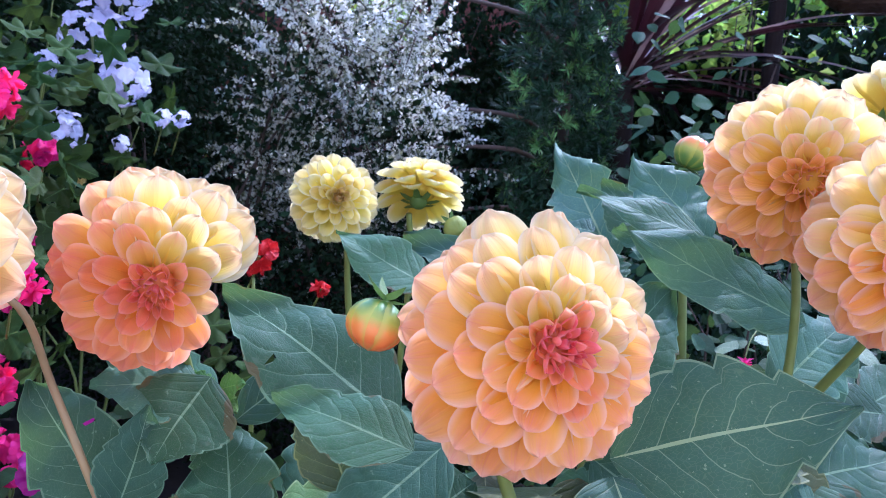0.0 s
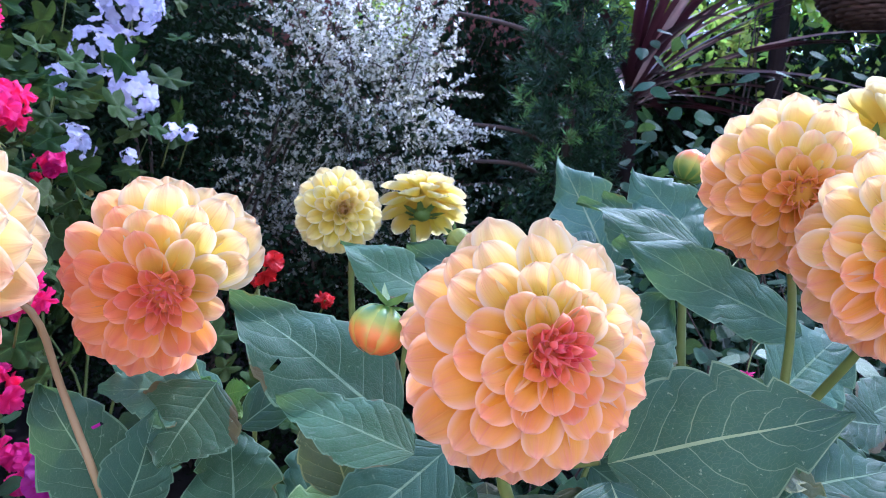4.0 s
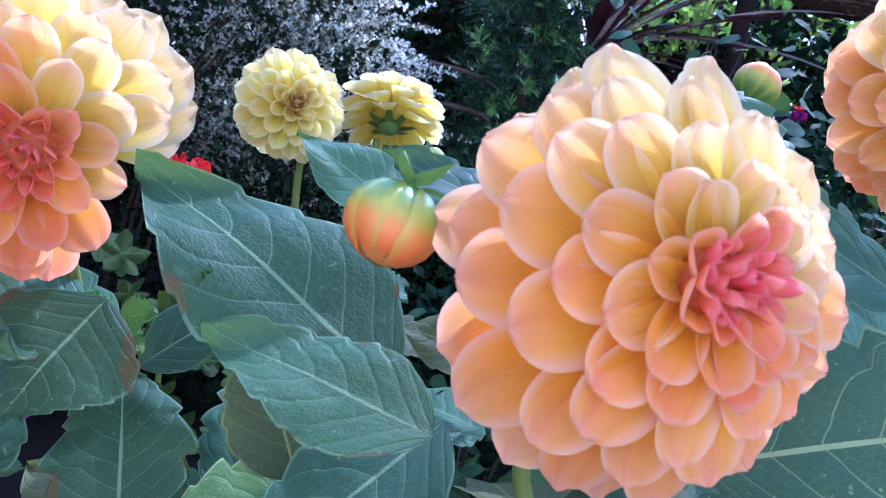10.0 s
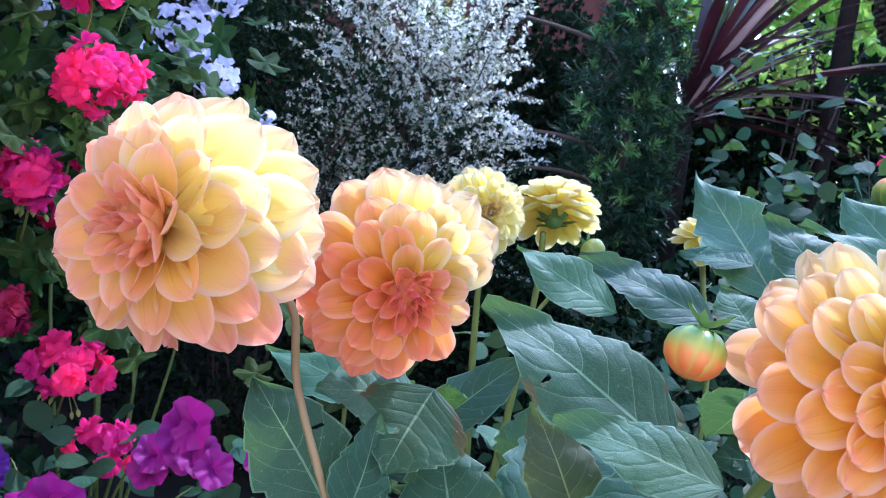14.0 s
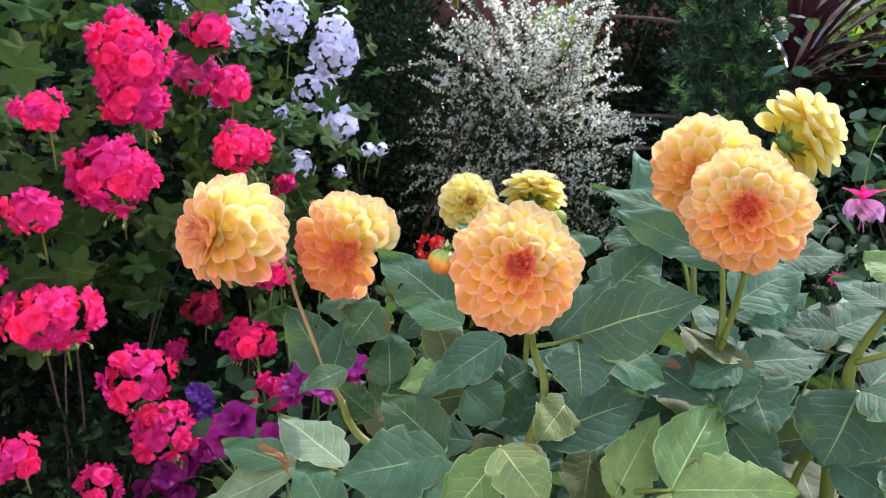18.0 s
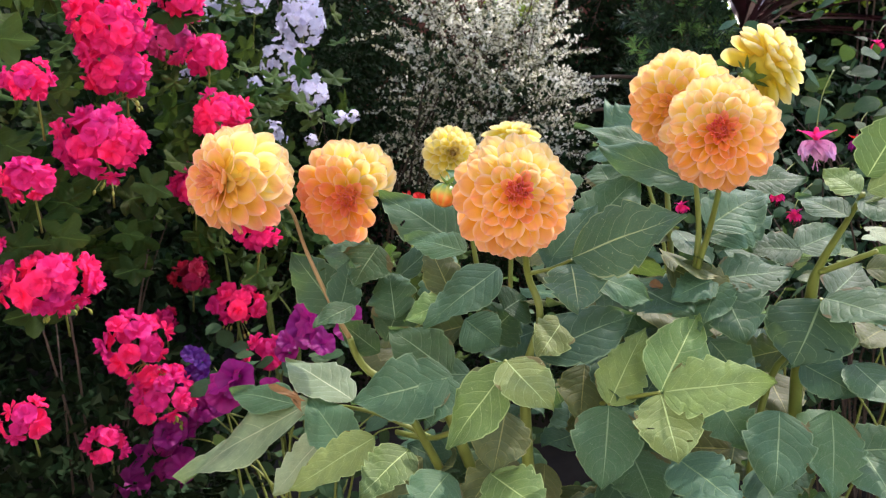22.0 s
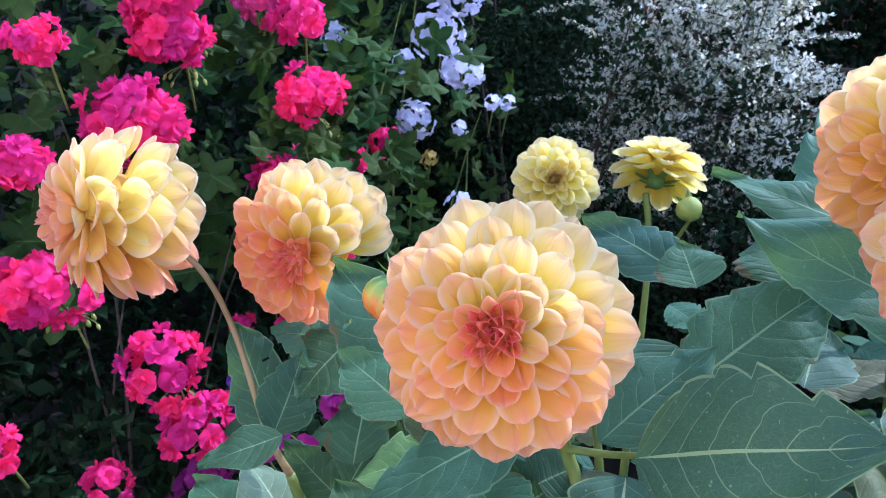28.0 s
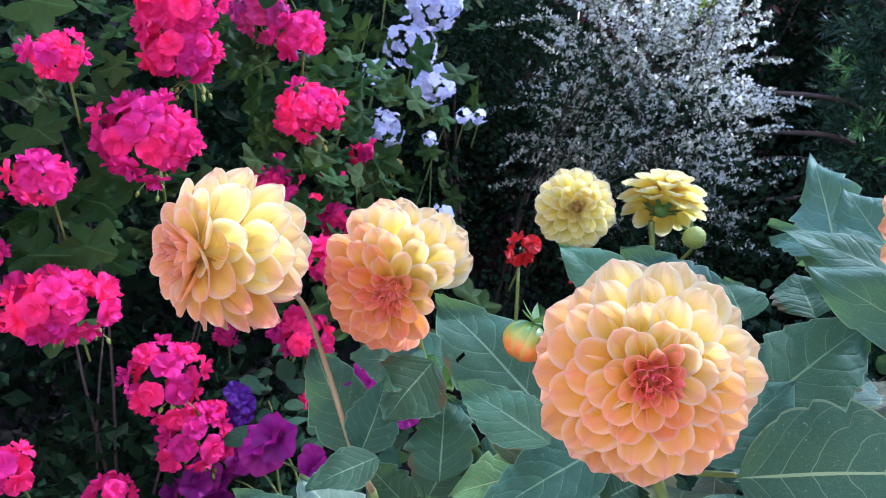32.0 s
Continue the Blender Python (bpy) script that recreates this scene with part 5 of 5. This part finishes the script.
bud(centre, (-0.0162, 0.3229, 0.7591), (-0.25, -0.35, -0.9), 0.0105, label="orange bud with a green crown")
bud(pair, (0.140, 0.566, 0.832), (0.35, 0.25, 0.8), 0.0120, label="small pink and green bud on a thin stalk")
bud(lemon, (-0.029, 0.729, 0.756), (0.3, -0.5, -0.2), 0.0105, GREEN_BUD, label="small yellow-green bud")
stem(pair, [(0.140, 0.572, 0.820), (0.142, 0.575, 0.77), (0.15, 0.56, 0.6), (0.16, 0.53, 0.2)], [.002, .0025, .004, .006])
stem(lemon, [(-0.118, 0.70, 0.76), (-0.125, 0.72, 0.70), (-0.11, 0.77, 0.4), (-0.1, 0.78, 0)], [.0025, .003, .005, .008])
stem(lemon, [(-0.075, 0.745, 0.765), (-0.075, 0.76, 0.68), (-0.1, 0.78, 0.4)], [.003, .003, .005])
stem(lemon, [(-0.029, 0.735, 0.747), (-0.05, 0.755, 0.72), (-0.075, 0.76, 0.68)], [.0015, .002, .002])
stem(lemon, [(0.095, 0.870, 0.747), (0.12, 0.88, 0.5), (-0.05, 0.79, 0.1)], [.003, .003, .005])
head(pair, (0.129, 0.591, 0.612), 0.009, STRAW, 0.009, 430, 5)
stem(centre, [(0.043, 0.345, 0.735), (0.033, 0.394, 0.680), (0.042, 0.397, 0.638), (0.024, 0.398, 0.550), (0.020, 0.450, 0.250), (0.020, 0.460, 0.000)], [0.0025, 0.0032, 0.0036, 0.0054, 0.0072, 0.0081])
stem(centre, [(0.033, 0.394, 0.680), (0.055, 0.388, 0.686), (0.076, 0.376, 0.696)], [0.0022, 0.0018, 0.0014])
stem(centre, [(-0.140, 0.408, 0.748), (-0.133, 0.425, 0.689), (-0.124, 0.430, 0.671), (-0.083, 0.412, 0.607), (-0.020, 0.480, 0.300), (0.000, 0.470, 0.000)], [0.0022, 0.0025, 0.0032, 0.0054, 0.0072, 0.0081])
stem(centre, [(-0.067, 0.389, 0.626), (-0.040, 0.393, 0.658)], [0.0022, 0.0014])
stem(centre, [(0.105, 0.366, 0.572), (0.096, 0.409, 0.589), (0.091, 0.421, 0.546), (0.080, 0.450, 0.300), (0.050, 0.460, 0.000)], [0.0014, 0.0022, 0.0036, 0.0054, 0.0072])
stem(centre, [(0.148, 0.356, 0.590), (0.102, 0.386, 0.568), (0.076, 0.416, 0.547)], [0.0018, 0.0022, 0.0022])
stem(centre, [(0.033, 0.306, 0.627), (-0.007, 0.367, 0.559), (-0.068, 0.403, 0.513), (-0.121, 0.425, 0.505)], [0.0018, 0.0022, 0.0029, 0.0029])
stem(lean, [(-0.190, 0.322, 0.768), (-0.170, 0.338, 0.750), (-0.170, 0.360, 0.708), (-0.148, 0.364, 0.649), (-0.139, 0.373, 0.621)], [0.0017, 0.0017, 0.0018, 0.0021, 0.0026], RED_STEM)
stem(lean, [(-0.139, 0.373, 0.621), (-0.132, 0.382, 0.591), (-0.089, 0.398, 0.530), (-0.030, 0.500, 0.250), (0.000, 0.500, 0.000)], [0.003, 0.0036, 0.0039, 0.0072, 0.0081])
stem(lean, [(-0.209, 0.410, 0.537), (-0.139, 0.412, 0.530), (-0.080, 0.418, 0.505)], [0.0022, 0.0022, 0.0029])
stem(lean, [(-0.153, 0.399, 0.546), (-0.134, 0.404, 0.537)], [0.0022, 0.0022])
stem(pair, [(0.166, 0.446, 0.805), (0.174, 0.448, 0.760), (0.177, 0.457, 0.711), (0.174, 0.461, 0.673), (0.166, 0.476, 0.587), (0.170, 0.520, 0.250), (0.160, 0.520, 0.000)], [0.0022, 0.0022, 0.0026, 0.0032, 0.0049, 0.0072, 0.0081])
stem(pair, [(0.194, 0.392, 0.778), (0.194, 0.412, 0.750), (0.185, 0.448, 0.706), (0.174, 0.460, 0.668)], [0.0023, 0.0023, 0.0027, 0.0029])
stem(pair, [(0.193, 0.455, 0.664), (0.177, 0.469, 0.656)], [0.0022, 0.0022])
stem(pair, [(0.281, 0.483, 0.640), (0.268, 0.513, 0.592), (0.234, 0.532, 0.514), (0.200, 0.550, 0.200)], [0.0022, 0.0029, 0.0036, 0.0063])
stem(budding, [(0.303, 0.431, 0.740), (0.297, 0.458, 0.716), (0.279, 0.487, 0.669), (0.274, 0.501, 0.637), (0.267, 0.545, 0.524), (0.260, 0.600, 0.000)], [0.0022, 0.0025, 0.0036, 0.0054, 0.0063, 0.0081])
stem(budding, [(0.320, 0.461, 0.688), (0.300, 0.474, 0.676), (0.279, 0.486, 0.664)], [0.0022, 0.0029, 0.0029])
# foliage deeper in the clump
def undergrowth(parent, seed, n, region):
    rng = random.Random(seed)
    for i in range(n):
        p = Vector([rng.uniform(*r) for r in region])
        a = rng.uniform(0, 2 * math.pi)
        ln = rng.uniform(0.05, 0.085)
        q = p + Vector((math.cos(a), math.sin(a) * 0.7, rng.uniform(-0.6, 0.25))).normalized() * ln
        leaf(parent, p, q, ln * rng.uniform(0.5, 0.7), (rng.gauss(0, .25), -0.5 + rng.gauss(0, .25), 0.8), OLIVE_LEAF if i % 5 in (1, 2) else None)


undergrowth(centre, 505, 26, ((0.03, 0.20), (0.45, 0.56), (0.60, 0.73)))
undergrowth(centre, 500, 45, ((-0.10, 0.22), (0.40, 0.52), (0.30, 0.5)))
undergrowth(centre, 501, 60, ((-0.12, 0.16), (0.42, 0.56), (0.36, 0.64)))
undergrowth(pair, 502, 70, ((0.10, 0.46), (0.44, 0.68), (0.34, 0.67)))
undergrowth(lean, 503, 14, ((-0.16, -0.02), (0.46, 0.60), (0.36, 0.56)))
undergrowth(lemon, 504, 30, ((-0.16, 0.25), (0.72, 0.9), (0.35, 0.66)))
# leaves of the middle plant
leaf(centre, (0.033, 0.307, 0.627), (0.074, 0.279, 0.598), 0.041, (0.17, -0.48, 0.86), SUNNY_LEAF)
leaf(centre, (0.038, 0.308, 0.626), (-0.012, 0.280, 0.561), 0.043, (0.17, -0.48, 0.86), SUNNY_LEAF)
leaf(centre, (0.105, 0.366, 0.572), (0.106, 0.315, 0.520), 0.052, (0.22, -0.61, 0.76))
leaf(centre, (0.043, 0.362, 0.614), (0.125, 0.406, 0.644), 0.049, (0.22, -0.61, 0.76))
leaf(centre, (0.064, 0.394, 0.639), (0.050, 0.344, 0.619), 0.034, (0.29, -0.81, 0.51), SUNNY_LEAF)
leaf(centre, (-0.026, 0.345, 0.598), (-0.103, 0.299, 0.581), 0.059, (0.22, -0.61, 0.76))
leaf(centre, (-0.031, 0.354, 0.597), (-0.094, 0.370, 0.634), 0.046, (0.26, -0.73, 0.64))
leaf(centre, (-0.032, 0.343, 0.598), (-0.035, 0.305, 0.568), 0.039, (0.17, -0.48, 0.86))
leaf(centre, (0.005, 0.402, 0.684), (-0.049, 0.344, 0.641), 0.040, (0.22, -0.61, 0.76))
leaf(centre, (-0.040, 0.393, 0.658), (-0.066, 0.413, 0.706), 0.033, (0.31, -0.87, 0.38), OLIVE_LEAF)
leaf(centre, (-0.033, 0.395, 0.658), (-0.079, 0.366, 0.642), 0.032, (0.22, -0.61, 0.76), SUNNY_LEAF)
leaf(centre, (-0.011, 0.348, 0.712), (-0.093, 0.374, 0.760), 0.047, (0.24, -0.67, 0.70))
leaf(centre, (0.001, 0.320, 0.713), (-0.061, 0.337, 0.723), 0.028, (0.22, -0.61, 0.76))
leaf(centre, (0.079, 0.356, 0.696), (0.093, 0.313, 0.667), 0.045, (0.22, -0.61, 0.76), MID_LEAF)
leaf(centre, (0.086, 0.383, 0.685), (0.139, 0.413, 0.653), 0.036, (0.22, -0.61, 0.76))
leaf(centre, (0.0783, 0.3658, 0.6996), (0.1690, 0.352, 0.7370), 0.060, (0.20, -0.70, 0.68), MID_LEAF)
leaf(centre, (0.060, 0.371, 0.699), (0.092, 0.410, 0.740), 0.032, (0.27, -0.77, 0.57))
leaf(centre, (0.072, 0.440, 0.704), (0.119, 0.498, 0.757), 0.050, (0.26, -0.73, 0.64))
leaf(centre, (0.054, 0.504, 0.741), (0.036, 0.523, 0.763), 0.035, (0.26, -0.73, 0.64))
leaf(centre, (0.092, 0.539, 0.742), (0.075, 0.558, 0.766), 0.042, (0.26, -0.73, 0.64))
leaf(centre, (-0.125, 0.412, 0.698), (-0.169, 0.386, 0.700), 0.044, (0.17, -0.48, 0.86))
leaf(centre, (-0.116, 0.406, 0.705), (-0.132, 0.373, 0.672), 0.049, (0.17, -0.48, 0.86))
leaf(centre, (0.017, 0.355, 0.565), (0.019, 0.307, 0.530), 0.046, (0.26, -0.73, 0.64), OLIVE_LEAF)
leaf(centre, (0.078, 0.413, 0.592), (0.078, 0.375, 0.552), 0.041, (0.29, -0.81, 0.51), OLIVE_LEAF)
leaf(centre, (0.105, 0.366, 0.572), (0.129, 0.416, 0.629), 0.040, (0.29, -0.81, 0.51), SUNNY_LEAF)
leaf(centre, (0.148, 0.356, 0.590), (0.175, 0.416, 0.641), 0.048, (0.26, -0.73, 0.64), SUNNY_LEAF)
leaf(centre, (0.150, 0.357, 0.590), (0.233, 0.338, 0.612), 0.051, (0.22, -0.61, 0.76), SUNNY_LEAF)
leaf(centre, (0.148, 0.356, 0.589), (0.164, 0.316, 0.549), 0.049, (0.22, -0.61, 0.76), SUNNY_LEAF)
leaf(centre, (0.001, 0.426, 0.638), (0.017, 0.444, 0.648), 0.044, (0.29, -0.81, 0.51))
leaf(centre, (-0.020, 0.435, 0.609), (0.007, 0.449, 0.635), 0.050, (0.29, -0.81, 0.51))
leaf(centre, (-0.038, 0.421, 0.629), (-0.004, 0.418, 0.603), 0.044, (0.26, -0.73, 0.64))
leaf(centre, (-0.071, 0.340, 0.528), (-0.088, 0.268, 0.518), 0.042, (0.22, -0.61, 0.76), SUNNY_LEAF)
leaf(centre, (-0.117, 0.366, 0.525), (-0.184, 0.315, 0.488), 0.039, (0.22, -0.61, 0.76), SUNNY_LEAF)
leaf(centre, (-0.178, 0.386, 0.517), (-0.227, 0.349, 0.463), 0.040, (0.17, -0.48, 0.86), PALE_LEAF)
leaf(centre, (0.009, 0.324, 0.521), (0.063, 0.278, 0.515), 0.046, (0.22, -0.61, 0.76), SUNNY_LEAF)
leaf(centre, (-0.030, 0.330, 0.514), (-0.040, 0.261, 0.507), 0.043, (0.22, -0.61, 0.76))
leaf(centre, (0.160, 0.378, 0.524), (0.206, 0.328, 0.511), 0.051, (0.22, -0.61, 0.76))
leaf(centre, (0.187, 0.437, 0.563), (0.220, 0.420, 0.519), 0.046, (0.29, -0.81, 0.51))
leaf(centre, (0.118, 0.405, 0.516), (0.143, 0.345, 0.490), 0.054, (0.26, -0.73, 0.64))
leaf(centre, (0.040, 0.539, 0.737), (-0.049, 0.565, 0.765), 0.038, (0.06, -0.66, 0.75))
leaf(centre, (-0.022, 0.533, 0.735), (-0.092, 0.540, 0.764), 0.037, (0.06, -0.66, 0.75))
leaf(centre, (-0.145, 0.480, 0.668), (-0.244, 0.518, 0.679), 0.037, (0.02, -0.52, 0.85))
leaf(centre, (-0.129, 0.470, 0.657), (-0.073, 0.498, 0.704), 0.032, (0.03, -0.66, 0.75))
leaf(centre, (-0.121, 0.438, 0.642), (-0.134, 0.450, 0.666), 0.030, (0.03, -0.78, 0.62))
leaf(centre, (-0.067, 0.442, 0.652), (-0.066, 0.456, 0.690), 0.032, (0.03, -0.78, 0.62))
leaf(centre, (-0.093, 0.380, 0.638), (-0.112, 0.417, 0.679), 0.045, (0.01, -0.77, 0.64))
leaf(centre, (-0.065, 0.391, 0.642), (-0.054, 0.450, 0.689), 0.035, (0.01, -0.82, 0.58))
leaf(centre, (0.1034, 0.6366, 0.7459), (0.0626, 0.7821, 0.8361), 0.058, (-0.35, -0.75, 0.55), MID_LEAF)
leaf(centre, (0.1373, 0.62, 0.761), (0.0916, 0.66, 0.8085), 0.046, (0.2, -0.8, 0.5))
leaf(centre, (0.0891, 0.66, 0.7678), (0.0402, 0.7, 0.7689), 0.030, (0.1, -0.6, 0.8))
leaf(centre, (0.1340, 0.4490, 0.6605), (0.1480, 0.4450, 0.6560), 0.008, (0.2, -0.8, 0.5), WITHERED, fold=0.9, droop=0.35, wave=0.10, label="curled brown withered leaf")
leaf(lean, (-0.24, 0.38, 0.5648), (-0.1962, 0.372, 0.5544), 0.007, (0.2, -0.8, 0.5), WITHERED, fold=0.9, droop=0.35, wave=0.10, label="curled brown withered leaf")
leaf(lean, (-0.2109, 0.38, 0.5603), (-0.2, 0.372, 0.5427), 0.007, (0.2, -0.8, 0.5), WITHERED, fold=0.9, droop=0.35, wave=0.10, label="curled brown withered leaf")
leaf(centre, (-0.1193, 0.42, 0.6956), (-0.1488, 0.43, 0.6947), 0.013, (0.0, -0.6, 0.8), FRESH_LEAF)
leaf(centre, (-0.1177, 0.42, 0.6935), (-0.1, 0.41, 0.703), 0.014, (0.1, -0.85, 0.5), FRESH_LEAF)
leaf(centre, (-0.1157, 0.42, 0.6896), (-0.1032, 0.41, 0.6864), 0.009, (0.1, -0.75, 0.6), FRESH_LEAF)
# leaves of the plant with the leaning bloom
leaf(lean, (-0.209, 0.410, 0.537), (-0.375, 0.390, 0.444), 0.059, (0.17, -0.48, 0.86), PALE_LEAF)
leaf(lean, (-0.229, 0.413, 0.532), (-0.326, 0.432, 0.534), 0.039, (0.17, -0.48, 0.86))
leaf(lean, (-0.153, 0.399, 0.546), (-0.244, 0.426, 0.578), 0.050, (0.10, -0.28, 0.95), PALE_LEAF)
leaf(lean, (-0.148, 0.369, 0.646), (-0.197, 0.387, 0.704), 0.044, (-0.06, -0.87, 0.49))
leaf(lean, (-0.144, 0.365, 0.647), (-0.135, 0.386, 0.694), 0.032, (0.75, -0.52, 0.40))
leaf(lean, (-0.121, 0.353, 0.658), (-0.142, 0.312, 0.648), 0.026, (0.17, -0.48, 0.86))
leaf(lean, (-0.120, 0.398, 0.599), (-0.155, 0.380, 0.634), 0.028, (0.29, -0.81, 0.51))
leaf(lean, (-0.111, 0.393, 0.612), (-0.094, 0.418, 0.663), 0.042, (0.26, -0.73, 0.64))
leaf(lean, (-0.138, 0.356, 0.509), (-0.199, 0.384, 0.552), 0.045, (0.22, -0.61, 0.76))
# leaves of the plant with the pair of blooms
leaf(pair, (0.192, 0.455, 0.664), (0.153, 0.418, 0.656), 0.031, (0.22, -0.61, 0.76))
leaf(pair, (0.193, 0.455, 0.663), (0.218, 0.418, 0.617), 0.060, (0.22, -0.61, 0.76))
leaf(pair, (0.193, 0.455, 0.664), (0.261, 0.500, 0.662), 0.044, (0.22, -0.61, 0.76))
leaf(pair, (0.187, 0.466, 0.744), (0.083, 0.457, 0.785), 0.038, (0.29, -0.81, 0.51))
leaf(pair, (0.141, 0.498, 0.781), (0.096, 0.533, 0.827), 0.044, (0.29, -0.81, 0.51))
leaf(pair, (0.136, 0.487, 0.784), (0.063, 0.486, 0.807), 0.024, (0.22, -0.61, 0.76))
leaf(pair, (0.149, 0.530, 0.758), (0.092, 0.546, 0.783), 0.035, (0.26, -0.73, 0.64))
leaf(pair, (0.217, 0.499, 0.747), (0.273, 0.518, 0.745), 0.035, (0.22, -0.61, 0.76))
leaf(pair, (0.184, 0.481, 0.707), (0.239, 0.548, 0.737), 0.049, (0.26, -0.73, 0.64))
leaf(pair, (0.182, 0.499, 0.694), (0.245, 0.545, 0.709), 0.044, (0.26, -0.73, 0.64))
leaf(pair, (0.281, 0.483, 0.640), (0.257, 0.444, 0.586), 0.068, (0.22, -0.61, 0.76))
leaf(pair, (0.283, 0.483, 0.641), (0.338, 0.437, 0.633), 0.049, (0.22, -0.61, 0.76))
leaf(pair, (0.292, 0.507, 0.638), (0.329, 0.566, 0.654), 0.044, (0.22, -0.61, 0.76))
leaf(pair, (0.271, 0.549, 0.674), (0.218, 0.531, 0.678), 0.039, (0.22, -0.61, 0.76))
leaf(pair, (0.267, 0.569, 0.671), (0.319, 0.610, 0.682), 0.041, (0.22, -0.61, 0.76))
leaf(pair, (0.243, 0.433, 0.551), (0.238, 0.380, 0.498), 0.054, (0.26, -0.73, 0.64))
leaf(pair, (0.286, 0.448, 0.549), (0.284, 0.395, 0.490), 0.048, (0.26, -0.73, 0.64))
leaf(pair, (0.266, 0.489, 0.577), (0.314, 0.459, 0.557), 0.041, (0.26, -0.73, 0.64))
leaf(pair, (0.308, 0.483, 0.581), (0.338, 0.425, 0.557), 0.044, (0.22, -0.61, 0.76))
leaf(pair, (0.186, 0.485, 0.597), (0.226, 0.471, 0.553), 0.048, (0.29, -0.81, 0.51))
leaf(pair, (0.176, 0.487, 0.630), (0.155, 0.474, 0.599), 0.044, (0.29, -0.81, 0.51))
leaf(pair, (0.314, 0.451, 0.508), (0.328, 0.389, 0.489), 0.048, (0.26, -0.73, 0.64))
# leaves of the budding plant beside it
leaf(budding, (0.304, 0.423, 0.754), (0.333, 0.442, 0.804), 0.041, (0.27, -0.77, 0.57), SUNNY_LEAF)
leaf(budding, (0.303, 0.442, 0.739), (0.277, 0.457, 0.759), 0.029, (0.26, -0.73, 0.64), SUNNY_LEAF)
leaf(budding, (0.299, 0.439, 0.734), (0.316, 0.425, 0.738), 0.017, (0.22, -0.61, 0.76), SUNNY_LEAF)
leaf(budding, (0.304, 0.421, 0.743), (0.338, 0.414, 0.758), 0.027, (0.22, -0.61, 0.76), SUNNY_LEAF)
leaf(budding, (0.301, 0.430, 0.736), (0.331, 0.406, 0.720), 0.031, (0.22, -0.61, 0.76))
leaf(budding, (0.294, 0.436, 0.721), (0.256, 0.468, 0.736), 0.029, (0.22, -0.61, 0.76))
